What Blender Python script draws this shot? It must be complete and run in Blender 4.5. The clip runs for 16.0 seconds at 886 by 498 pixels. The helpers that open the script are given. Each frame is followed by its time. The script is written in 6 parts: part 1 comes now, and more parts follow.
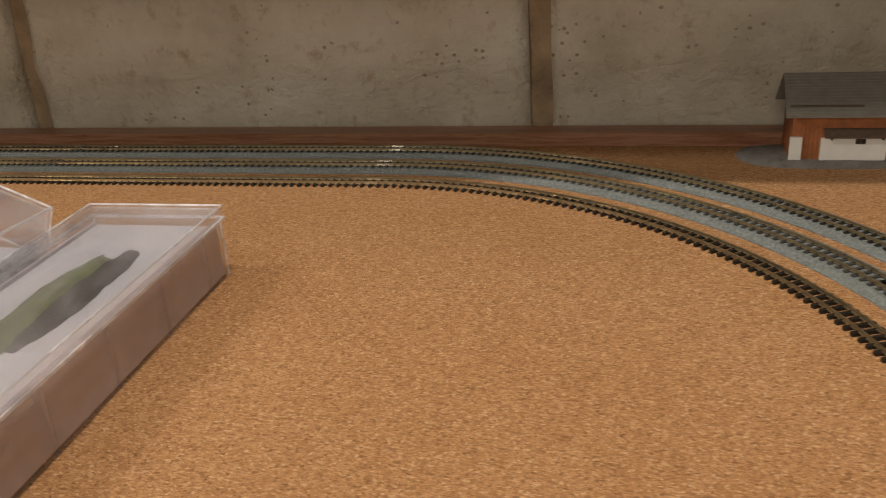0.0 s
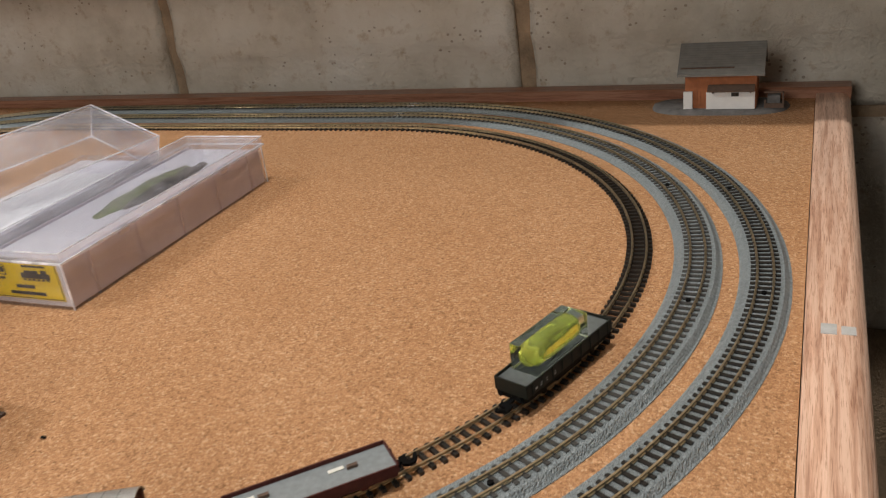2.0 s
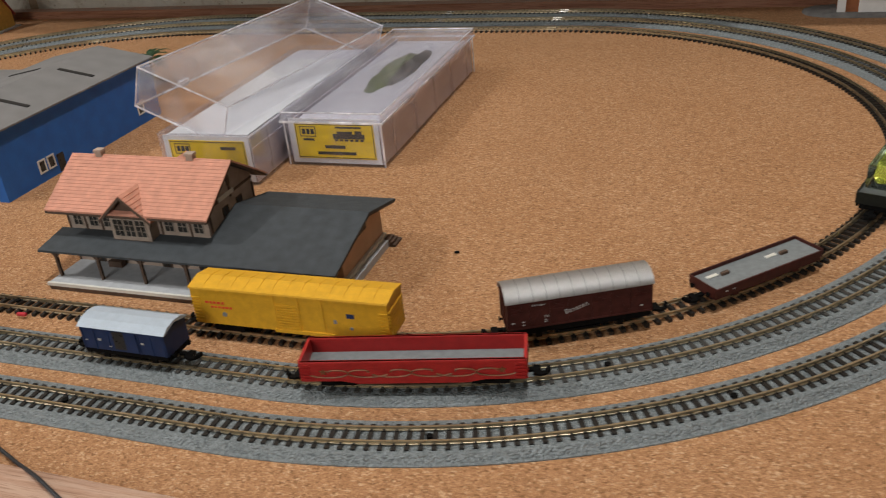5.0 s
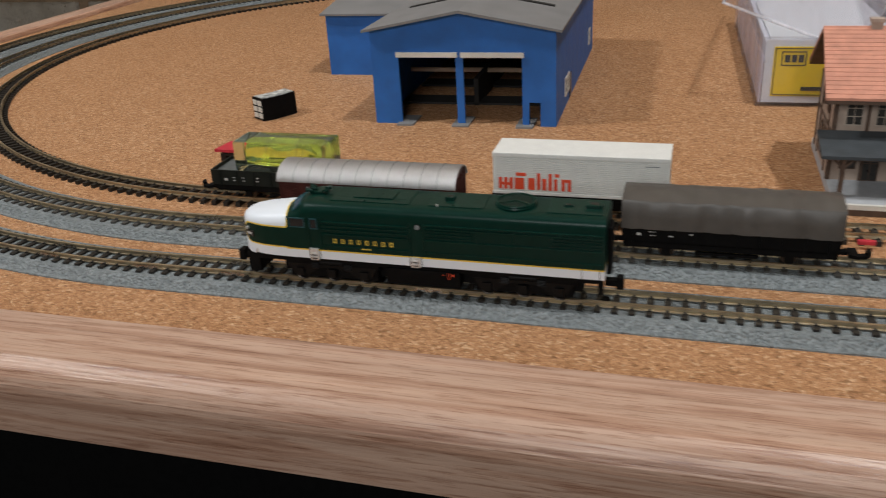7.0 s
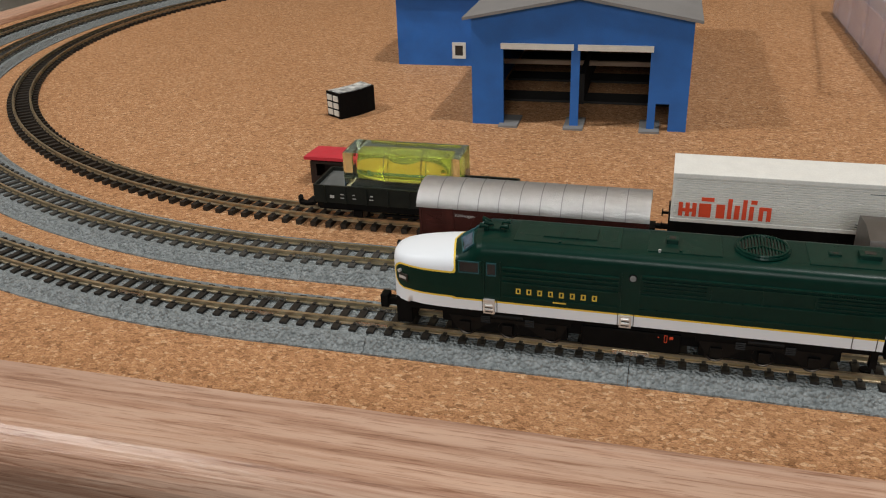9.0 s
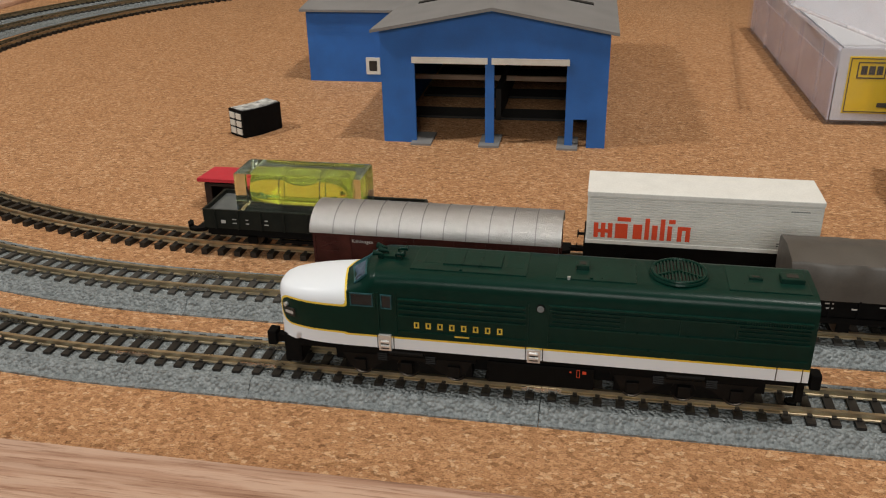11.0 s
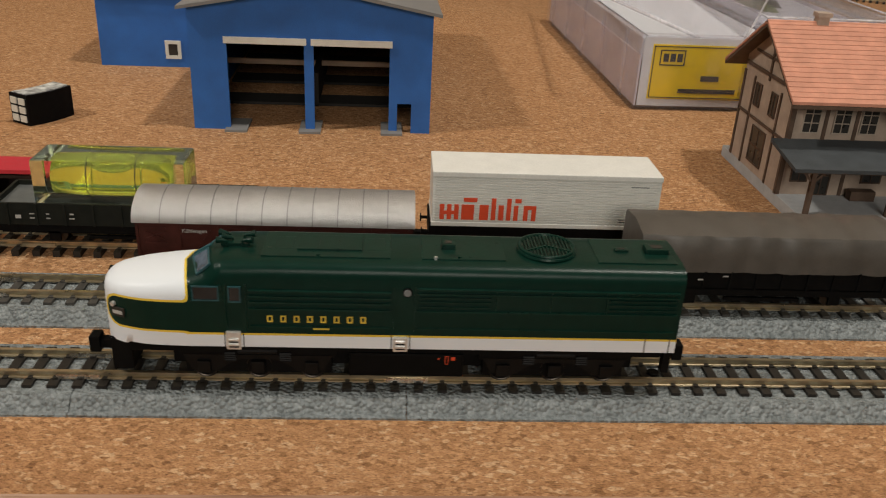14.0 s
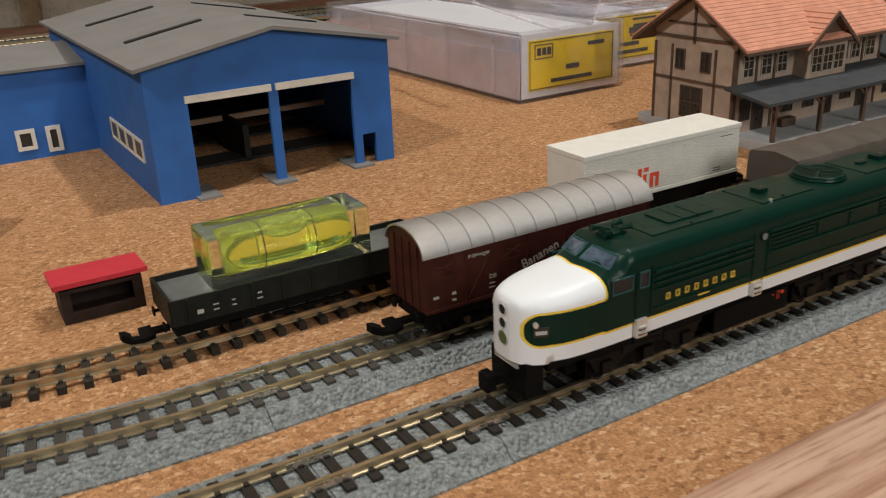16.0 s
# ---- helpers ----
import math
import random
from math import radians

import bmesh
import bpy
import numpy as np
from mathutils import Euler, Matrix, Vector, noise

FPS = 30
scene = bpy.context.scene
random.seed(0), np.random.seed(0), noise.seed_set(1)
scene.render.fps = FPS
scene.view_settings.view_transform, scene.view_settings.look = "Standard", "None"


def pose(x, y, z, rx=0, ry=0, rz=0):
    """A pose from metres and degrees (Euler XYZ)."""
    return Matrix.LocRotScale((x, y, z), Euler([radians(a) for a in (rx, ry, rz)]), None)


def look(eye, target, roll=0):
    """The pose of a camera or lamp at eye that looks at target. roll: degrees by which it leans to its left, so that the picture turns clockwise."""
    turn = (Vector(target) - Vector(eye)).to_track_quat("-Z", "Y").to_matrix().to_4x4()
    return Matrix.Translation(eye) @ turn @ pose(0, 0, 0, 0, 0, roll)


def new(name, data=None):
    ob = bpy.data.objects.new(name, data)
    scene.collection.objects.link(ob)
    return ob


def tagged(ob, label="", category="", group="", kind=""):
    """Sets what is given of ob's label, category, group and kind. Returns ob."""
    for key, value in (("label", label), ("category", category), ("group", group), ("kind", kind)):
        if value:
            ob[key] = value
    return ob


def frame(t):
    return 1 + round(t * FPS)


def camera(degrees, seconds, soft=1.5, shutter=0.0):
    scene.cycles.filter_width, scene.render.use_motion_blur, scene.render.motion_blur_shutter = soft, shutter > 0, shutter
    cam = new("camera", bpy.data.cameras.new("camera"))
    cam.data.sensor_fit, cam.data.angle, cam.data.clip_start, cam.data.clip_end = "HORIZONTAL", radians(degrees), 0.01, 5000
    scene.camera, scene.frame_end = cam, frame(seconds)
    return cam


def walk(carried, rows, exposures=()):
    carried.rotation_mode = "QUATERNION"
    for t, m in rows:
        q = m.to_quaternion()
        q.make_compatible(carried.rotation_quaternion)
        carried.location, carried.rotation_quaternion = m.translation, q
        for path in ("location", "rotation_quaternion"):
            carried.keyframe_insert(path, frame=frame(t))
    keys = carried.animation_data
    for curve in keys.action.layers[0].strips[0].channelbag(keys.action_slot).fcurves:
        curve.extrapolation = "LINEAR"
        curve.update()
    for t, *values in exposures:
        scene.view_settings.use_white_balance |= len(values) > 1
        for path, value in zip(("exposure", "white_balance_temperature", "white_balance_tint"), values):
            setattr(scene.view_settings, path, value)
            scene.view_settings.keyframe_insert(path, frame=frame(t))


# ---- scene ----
cam = camera(54.2, 16.0, soft=1.1, shutter=0.2)
# the phone's own exposure drifts on the way
EXPOSURE = [(0, -0.12, 7500, 10), (0.5, 0.22, 7050, 10), (1.5, 0.26, 6450, 10), (2.5, -0.02, 6350, 10), (3, -0.08, 6350, 10), (5.5, -0.28, 6300, 10), (6.5, -0.34, 6150, 10), (8, -0.29, 6200, 10), (11, -0.31, 6600, 10), (13, -0.40, 6750, 10), (14.5, -0.40, 7050, 10), (15.2, -0.32, 7000, 10), (16, -0.22, 6700, 10)]
PATH = [
    (0, (0.361, 0.098, 0.149), (-0.043, 1.889, -0.643), -3.7),
    (0.5, (0.425, 0.079, 0.153), (-0.08, 1.862, -0.597), -4.8),
    (1, (0.462, 0.047, 0.157), (-0.147, 1.806, -0.575), -5.6),
    (1.5, (0.495, 0.017, 0.16), (-0.214, 1.727, -0.599), -6.6),
    (2, (0.526, -0.044, 0.176), (-0.244, 1.616, -0.632), -7.3),
    (2.5, (0.528, -0.102, 0.195), (-0.252, 1.523, -0.672), -7.2),
    (3, (0.517, -0.14, 0.21), (-0.246, 1.462, -0.712), -7.1),
    (3.2, (0.51, -0.148, 0.215), (-0.239, 1.45, -0.726), -7.0),
    (5.3, (0.339, -0.18, 0.168), (-0.259, 1.502, -0.735), -4.9),
    (5.5, (0.306, -0.185, 0.166), (-0.264, 1.516, -0.719), -4.3),
    (6, (0.2244, -0.1859, 0.1520), (-0.2967, 1.5382, -0.7174), -4.12),
    (6.5, (0.1400, -0.1815, 0.1163), (-0.4129, 1.5487, -0.7207), -4.68),
    (7, (0.0612, -0.1785, 0.1048), (-0.4716, 1.5549, -0.7387), -3.29),
    (7.5, (0.0276, -0.1665, 0.1071), (-0.5277, 1.5478, -0.7605), -3.61),
    (8, (0.0043, -0.1546, 0.1054), (-0.5344, 1.5575, -0.7770), -2.99),
    (10.3, (0.0050, -0.1385, 0.0968), (-0.400, 1.611, -0.788), -1.75),
    (10.5, (0.0055, -0.1359, 0.0969), (-0.3818, 1.6151, -0.7886), -1.57),
    (11, (0.0083, -0.1280, 0.0945), (-0.3400, 1.6488, -0.7550), -1.17),
    (11.5, (0.0118, -0.1177, 0.0791), (-0.3160, 1.6701, -0.7554), -1.21),
    (12, (0.0215, -0.1160, 0.0771), (-0.2762, 1.6780, -0.7553), -0.85),
    (12.5, (0.0249, -0.1181, 0.0781), (-0.2559, 1.6800, -0.7514), -0.58),
    (13, (0.0210, -0.1197, 0.0802), (-0.2384, 1.6817, -0.7491), -0.17),
    (13.5, (0.0228, -0.1229, 0.0888), (-0.1027, 1.6872, -0.7523), 1.21),
    (14, (-0.0034, -0.1195, 0.0868), (0.1196, 1.6889, -0.7586), 2.91),
    (14.5, (-0.0416, -0.1056, 0.0744), (0.3758, 1.6652, -0.7562), 2.64),
    (15, (-0.0670, -0.1089, 0.0753), (0.5933, 1.6119, -0.7010), 0.98),
    (15.5, (-0.1073, -0.1158, 0.0837), (0.7296, 1.5372, -0.6693), -0.98),
    (16, (-0.1164, -0.0890, 0.0773), (0.8151, 1.5169, -0.6666), -2.47),
]
walk(cam, [(t, look(eye, target, roll)) for t, eye, target, roll in PATH], exposures=EXPOSURE)

# ---- light ----
world = bpy.data.worlds.new("basement")
world.use_nodes = True
world.node_tree.nodes["Background"].inputs["Color"].default_value = (1.0, 0.82, 0.62, 1)
world.node_tree.nodes["Background"].inputs["Strength"].default_value = 0.006
scene.world = world


def bulb(name, place, watts, radius, colour):
    data = bpy.data.lights.new(name, "POINT")
    data.energy, data.shadow_soft_size, data.color = watts, radius, colour
    ob = new(name, data)
    ob.location = place
    return ob


bulb("ceiling_bulb_left", (-0.80, -0.15, 0.98), 31, 0.05, (1.0, 0.98, 0.945))
bulb("ceiling_bulb_right", (0.42, -0.02, 1.30), 39, 0.035, (1.0, 0.98, 0.945))

# Soft fill added without a visible source, to brighten faces turned to -y.
fill_data = bpy.data.lights.new("front_fill_light", "AREA")
fill_data.energy, fill_data.size, fill_data.color = 10.0, 0.55, (1.0, 0.98, 0.945)
new("front_fill_light", fill_data).matrix_world = look((0.05, -1.35, 0.66), (0.1, 0.3, 0.0))


# ---- materials ----
class Nodes:
    """Short hand for a node material."""

    def __init__(self, name):
        self.m = bpy.data.materials.new(name)
        self.m.use_nodes = True
        self.t = self.m.node_tree
        self.b = self.t.nodes["Principled BSDF"]
        self.out = self.t.nodes["Material Output"]

    def add(self, kind, **values):
        n = self.t.nodes.new(kind)
        for k, v in values.items():
            n.inputs[k].default_value = v
        return n

    def link(self, a, b):
        self.t.links.new(a, b)

    def math(self, op, a, b=0.0, c=0.0):
        n = self.t.nodes.new("ShaderNodeMath")
        n.operation = op
        for i, v in enumerate((a, b, c)):
            if isinstance(v, (int, float)):
                n.inputs[i].default_value = v
            else:
                self.link(v, n.inputs[i])
        return n.outputs[0]

    def coords(self, scale=(1, 1, 1)):
        c = self.t.nodes.new("ShaderNodeTexCoord")
        mp = self.add("ShaderNodeMapping", Scale=scale)
        self.link(c.outputs["Object"], mp.inputs["Vector"])
        return mp.outputs["Vector"]

    def noise(self, scale, detail=4.0, rough=0.55, stretch=(1, 1, 1), distort=0.0):
        n = self.add("ShaderNodeTexNoise", Scale=scale, Detail=detail, Roughness=rough, Distortion=distort)
        self.link(self.coords(stretch), n.inputs["Vector"])
        return n.outputs["Fac"]

    def cells(self, scale, stretch=(1, 1, 1), feature="F1", rnd=1.0):
        n = self.add("ShaderNodeTexVoronoi", Scale=scale, Randomness=rnd)
        n.feature = feature
        self.link(self.coords(stretch), n.inputs["Vector"])
        return n

    def ramp(self, fac, stops):
        r = self.t.nodes.new("ShaderNodeValToRGB")
        while len(r.color_ramp.elements) < len(stops):
            r.color_ramp.elements.new(0.5)
        for e, (p, c) in zip(r.color_ramp.elements, stops):
            e.position, e.color = p, (*c, 1) if len(c) == 3 else c
        self.link(fac, r.inputs["Fac"])
        return r.outputs["Color"]

    def mix(self, fac, a, b, mode="MIX"):
        n = self.t.nodes.new("ShaderNodeMix")
        n.data_type, n.blend_type = "RGBA", mode
        for sock, v in ((n.inputs["Factor"], fac), (n.inputs["A"], a), (n.inputs["B"], b)):
            if isinstance(v, (int, float)):
                sock.default_value = v
            elif isinstance(v, tuple):
                sock.default_value = (*v, 1)
            else:
                self.link(v, sock)
        return n.outputs["Result"]

    def bump(self, height, distance, strength=1.0):
        n = self.add("ShaderNodeBump", Strength=strength, Distance=distance)
        self.link(height, n.inputs["Height"])
        self.link(n.outputs["Normal"], self.b.inputs["Normal"])

    def done(self, colour=None, rough=0.5, metal=0.0, spec=0.5):
        if colour is not None:
            if isinstance(colour, tuple):
                self.b.inputs["Base Color"].default_value = (*colour, 1)
            else:
                self.link(colour, self.b.inputs["Base Color"])
        if isinstance(rough, (int, float)):
            self.b.inputs["Roughness"].default_value = rough
        else:
            self.link(rough, self.b.inputs["Roughness"])
        self.b.inputs["Metallic"].default_value = metal
        self.b.inputs["Specular IOR Level"].default_value = spec
        return self.m


def worn(name, colour, rough=0.5, metal=0.0, vary=0.18, scale=300.0, relief=0.0, grain=2500.0, spec=0.4):
    """A plain surface with soft stains and fine grain."""
    n = Nodes(name)
    dark = tuple(c * (1 - vary) for c in colour)
    light = tuple(min(1, c * (1 + vary)) for c in colour)
    stains = n.ramp(n.noise(scale, 5), [(0.3, dark), (0.7, light)])
    fine = n.ramp(n.noise(grain, 3), [(0.3, (0.85,) * 3), (0.7, (1.0,) * 3)])
    col = n.mix(0.6, stains, fine, "MULTIPLY")
    if relief:
        n.bump(n.noise(grain, 3), relief)
    r = n.math("ADD", n.math("MULTIPLY", n.noise(scale * 2, 3), 0.25), rough - 0.12)
    return n.done(col, r, metal, spec)


def make_cork():
    """Pressed cork: pale and brown chips of a millimetre, thin dark slivers between them, soft stains."""
    n = Nodes("cork")
    warp = n.add("ShaderNodeTexNoise", Scale=900.0, Detail=3.0)
    n.link(n.coords(), warp.inputs["Vector"])
    shove = n.t.nodes.new("ShaderNodeVectorMath")
    shove.operation = "MULTIPLY_ADD"
    shove.inputs[1].default_value = (0.0012, 0.0012, 0.0012)
    n.link(warp.outputs["Color"], shove.inputs[0])
    n.link(n.coords((0.72, 1.0, 1.0)), shove.inputs[2])
    chips = n.add("ShaderNodeTexVoronoi", Scale=1350.0)
    n.link(shove.outputs[0], chips.inputs["Vector"])
    sep = n.add("ShaderNodeSeparateColor")
    n.link(chips.outputs["Color"], sep.inputs["Color"])
    flecks = n.ramp(sep.outputs["Red"], [(0.0, (0.29, 0.14, 0.06)), (0.12, (0.43, 0.220, 0.099)), (0.5, (0.525, 0.278, 0.132)), (0.85, (0.60, 0.340, 0.172)), (1.0, (0.70, 0.465, 0.275))])
    sliver = n.ramp(n.noise(2700, 4, 0.66, (0.62, 1.15, 1), 0.8), [(0.39, (0.13, 0.068, 0.036)), (0.47, (1, 1, 1))])
    col = n.mix(0.54, flecks, sliver, "MULTIPLY")
    cracks = n.add("ShaderNodeTexVoronoi", Scale=1350.0)
    cracks.feature = "DISTANCE_TO_EDGE"
    n.link(shove.outputs[0], cracks.inputs["Vector"])
    col = n.mix(0.42, col, n.ramp(cracks.outputs["Distance"], [(0.0, (0.42, 0.29, 0.20)), (0.11, (1, 1, 1))]), "MULTIPLY")
    fine = n.ramp(n.noise(5200, 3, 0.6), [(0.34, (0.70, 0.62, 0.55)), (0.52, (1, 1, 1))])
    col = n.mix(0.25, col, fine, "MULTIPLY")
    patch = n.ramp(n.noise(14, 4), [(0.3, (0.93, 0.9, 0.86)), (0.7, (1, 1, 1))])
    col = n.mix(1.0, col, patch, "MULTIPLY")
    n.bump(n.math("ADD", n.noise(900, 4), n.math("MULTIPLY", n.noise(2300, 4, 0.62, (0.62, 1.15, 1), 0.6), 0.7)), 0.0004)
    return n.done(col, 0.72, 0, 0.25)


def make_wood(name, along, light=(0.47, 0.315, 0.23), dark=(0.25, 0.13, 0.086)):
    """Planed wood: broad figure, reddish streaks a few millimetres wide, fine dark pores along the grain."""
    n = Nodes(name)

    def stretched(across, lengthwise):
        s = [across] * 3
        s[along] = lengthwise
        return tuple(s)

    broad = n.noise(1.6, 6, 0.62, stretched(60, 2.2), 0.6)
    streak = n.noise(1.0, 7, 0.70, stretched(360, 15.0), 0.5)
    pore = n.noise(1.3, 4, 0.65, stretched(1300, 62))
    col = n.ramp(broad, [(0.32, tuple(0.55 * a + 0.45 * b for a, b in zip(light, dark))), (0.5, light), (0.68, tuple(min(1, c * 1.15) for c in light))])
    red = n.ramp(streak, [(0.36, (0.44, 0.29, 0.22)), (0.46, (0.78, 0.66, 0.59)), (0.54, (1.0, 1.0, 1.0)), (0.70, (1.10, 1.10, 1.10))])
    col = n.mix(0.68, col, red, "MULTIPLY")
    pores = n.ramp(pore, [(0.37, (0.55, 0.43, 0.36)), (0.46, (1, 1, 1))])
    col = n.mix(0.7, col, pores, "MULTIPLY")
    n.bump(pore, 0.00010)
    return n.done(col, n.math("MULTIPLY_ADD", streak, 0.20, 0.22), 0, 0.45)


def make_wall():
    n = Nodes("old_painted_block")
    pits = n.cells(150, (1, 1, 1.2))
    holes = n.math("SUBTRACT", 1.0, n.math("MULTIPLY", n.math("LESS_THAN", pits.outputs["Distance"], 0.19), n.math("GREATER_THAN", n.noise(26, 3), 0.56)))
    rough = n.noise(150, 8, 0.70)
    lumps = n.noise(48, 5, 0.6, (1, 1, 1.5), 0.4)
    height = n.math("ADD", n.math("MULTIPLY_ADD", holes, 0.6, rough), n.math("MULTIPLY", lumps, 0.8))
    n.bump(height, 0.0045)
    base = n.ramp(n.noise(11, 7, 0.6), [(0.28, (0.49, 0.415, 0.315)), (0.5, (0.70, 0.62, 0.505)), (0.72, (0.80, 0.735, 0.635))])
    rust = n.ramp(n.noise(70, 5, 0.7), [(0.56, (1, 1, 1)), (0.72, (0.62, 0.47, 0.32))])
    col = n.mix(0.7, base, rust, "MULTIPLY")
    col = n.mix(n.math("MULTIPLY", n.math("SUBTRACT", 1.0, holes), 0.6), col, (0.26, 0.17, 0.10))
    return n.done(col, 0.85, 0, 0.2)


def make_ballast():
    n = Nodes("moulded_grey_ballast")
    c = n.cells(1350)
    n.bump(n.math("SUBTRACT", 1.0, c.outputs["Distance"]), 0.0008)
    col = n.ramp(n.noise(800, 4), [(0.3, (0.150, 0.170, 0.172)), (0.7, (0.285, 0.312, 0.314))])
    return n.done(col, 0.6, 0, 0.4)


def clear(name, tint, haze, hazecol, gloss=0.12):
    """Thin clear plastic: see-through, a little milk and shine, white streaks painted for reflections."""
    n = Nodes(name)
    tr = n.add("ShaderNodeBsdfTransparent")
    tr.inputs["Color"].default_value = (*tint, 1)
    n.done(hazecol, 0.35, 0, 0.5)
    glare = n.math("MAXIMUM", n.math("SUBTRACT", n.noise(38, 7, 0.68, (1, 0.4, 1), 0.8), 0.44), 0.0)
    streak = n.math("MINIMUM", n.math("MULTIPLY_ADD", glare, haze * 5.5, haze * 0.5), 1.0)
    m1 = n.t.nodes.new("ShaderNodeMixShader")
    n.link(streak, m1.inputs[0])
    n.link(tr.outputs[0], m1.inputs[1])
    n.link(n.b.outputs[0], m1.inputs[2])
    gl = n.add("ShaderNodeBsdfGlossy", Roughness=0.08)
    lw = n.add("ShaderNodeFresnel", IOR=1.45)
    m2 = n.t.nodes.new("ShaderNodeMixShader")
    n.link(n.math("MULTIPLY_ADD", lw.outputs[0], 0.35, gloss * 0.1), m2.inputs[0])
    n.link(m1.outputs[0], m2.inputs[1])
    n.link(gl.outputs[0], m2.inputs[2])
    n.link(m2.outputs[0], n.out.inputs["Surface"])
    return n.m


def make_livery():
    """Dark green body, white nose and sill band, thin yellow lines between them."""
    n = Nodes("green_white_livery")
    c = n.t.nodes.new("ShaderNodeTexCoord")
    s = n.t.nodes.new("ShaderNodeSeparateXYZ")
    n.link(c.outputs["Object"], s.inputs[0])
    x, y, z = s.outputs["X"], s.outputs["Y"], s.outputs["Z"]
    r = 0.0021
    qx = n.math("MAXIMUM", n.math("SUBTRACT", -0.0472 + r, x), 0.0)
    qz = n.math("MAXIMUM", n.math("SUBTRACT", n.math("ABSOLUTE", n.math("SUBTRACT", z, 0.01295)), 0.00045), 0.0)
    wing = n.math("SUBTRACT", n.math("SQRT", n.math("ADD", n.math("MULTIPLY", qx, qx), n.math("MULTIPLY", qz, qz))), r)
    edge = n.math("MULTIPLY_ADD", n.math("ABSOLUTE", y), 0.20, -0.0351)
    body = n.math("MAXIMUM", n.math("SUBTRACT", edge, x), n.math("SUBTRACT", 0.0104, z))
    d = n.math("SMOOTH_MIN", wing, body, 0.0014)
    green = n.ramp(n.noise(500, 4), [(0.3, (0.0017, 0.0188, 0.0128)), (0.7, (0.0024, 0.0238, 0.0162))])
    col = n.mix(n.math("GREATER_THAN", d, 0.0), green, (0.75, 0.53, 0.07))
    col = n.mix(n.math("GREATER_THAN", d, 0.00038), col, (0.73, 0.765, 0.80))
    n.bump(n.noise(2600, 3), 0.00002)
    return n.done(col, n.math("MULTIPLY_ADD", n.noise(420, 4), 0.14, 0.24), 0, 0.17)


CORK = make_cork()
WOOD_X, WOOD_Y = make_wood("pale_wood_x", 0), make_wood("pale_wood_y", 1, (0.68, 0.45, 0.325), (0.44, 0.255, 0.17))
WOOD_BACK = make_wood("reddish_wood", 0, (0.33, 0.165, 0.10), (0.22, 0.095, 0.055))
BLOCK = make_wall()
MORTAR = worn("brown_mortar", (0.34, 0.235, 0.145), 0.9, 0, 0.35, 40, 0.002, 400)
PLASTER = worn("grey_plaster", (0.22, 0.205, 0.185), 0.9, 0, 0.1, 6, 0.001, 200)
FLOORMAT = worn("dark_concrete", (0.0045, 0.0042, 0.004), 0.95, 0, 0.3, 8, spec=0.0)
BALLAST = make_ballast()
TIE = worn("dark_tie_plastic", (0.014, 0.0115, 0.009), 0.55, 0, 0.3, 400)
GREYTIE = worn("dusty_tie_plastic", (0.048, 0.045, 0.040), 0.6, 0, 0.3, 400)
RAIL = worn("nickel_brass_rail", (0.55, 0.46, 0.31), 0.32, 0.92, 0.2, 200)
STEEL = worn("bright_rail_joiner", (0.62, 0.59, 0.52), 0.26, 1.0, 0.1, 500)
TRUCK = worn("dark_grey_moulded_plastic", (0.0048, 0.0046, 0.0044), 0.5, 0, 0.3, 600, spec=0.16)
BLACK = worn("black_moulded_plastic", (0.004, 0.004, 0.004), 0.6, 0, 0.3, 600, spec=0.08)
WHEEL = worn("dark_wheel_metal", (0.07, 0.06, 0.05), 0.4, 1.0, 0.2, 900)
LIVERY = make_livery()
GREEN = worn("dark_green_paint", (0.0024, 0.0245, 0.0165), 0.32, 0, 0.2, 500, spec=0.2)
YELLOWLINE = worn("yellow_lettering", (0.75, 0.53, 0.07), 0.5)
GLASSDARK = worn("smoky_cab_glass", (0.014, 0.016, 0.017), 0.16, 0, 0.2, 600, spec=0.4)
# Blue-grey base colour stands for what the windscreen reflects.
GLASSBLUE = worn("windscreen_reflection_blue", (0.055, 0.085, 0.125), 0.14, 0, 0.5, 700, spec=0.6)
TEAL = worn("blue_green_window_frame", (0.02, 0.075, 0.085), 0.4, 0, 0.2, 500, spec=0.3)
CHROME = worn("silver_trim", (0.72, 0.72, 0.70), 0.35, 0.6, 0.1, 900)
SILVERROOF = worn("silver_painted_roof", (0.50, 0.50, 0.49), 0.37, 0.82, 0.05, 700, 0.00016, 6500)
SEAM = worn("grey_roof_seam", (0.27, 0.27, 0.265), 0.5, 0.4, 0.1, 900)
MAROON = worn("maroon_wagon_paint", (0.062, 0.0165, 0.0125), 0.5, 0, 0.25, 400, spec=0.2)
DARKDECK = worn("dark_grey_deck", (0.095, 0.102, 0.10), 0.6, 0, 0.15, 500)
WAGONDARK = worn("green_black_wagon_paint", (0.009, 0.0105, 0.0075), 0.5, 0, 0.3, 500, spec=0.25)
GREYDECK = worn("grey_deck", (0.20, 0.215, 0.215), 0.7, 0, 0.12, 500)
TARP = worn("dark_grey_tarpaulin", (0.082, 0.073, 0.063), 0.42, 0, 0.12, 250)
CREAM = worn("off_white_container", (0.74, 0.735, 0.69), 0.5, 0, 0.04, 300)
REDLETTER = worn("orange_red_print", (0.72, 0.075, 0.025), 0.5, 0, 0.08)
WHITEPRINT = worn("white_print", (0.46, 0.445, 0.42), 0.6, 0, 0.1)
BOXYELLOW = worn("yellow_car_paint", (0.70, 0.37, 0.018), 0.5, 0, 0.1, 300)
SCROLL = worn("bronze_brown_ornament", (0.20, 0.075, 0.03), 0.45, 0.2, 0.3, 600)
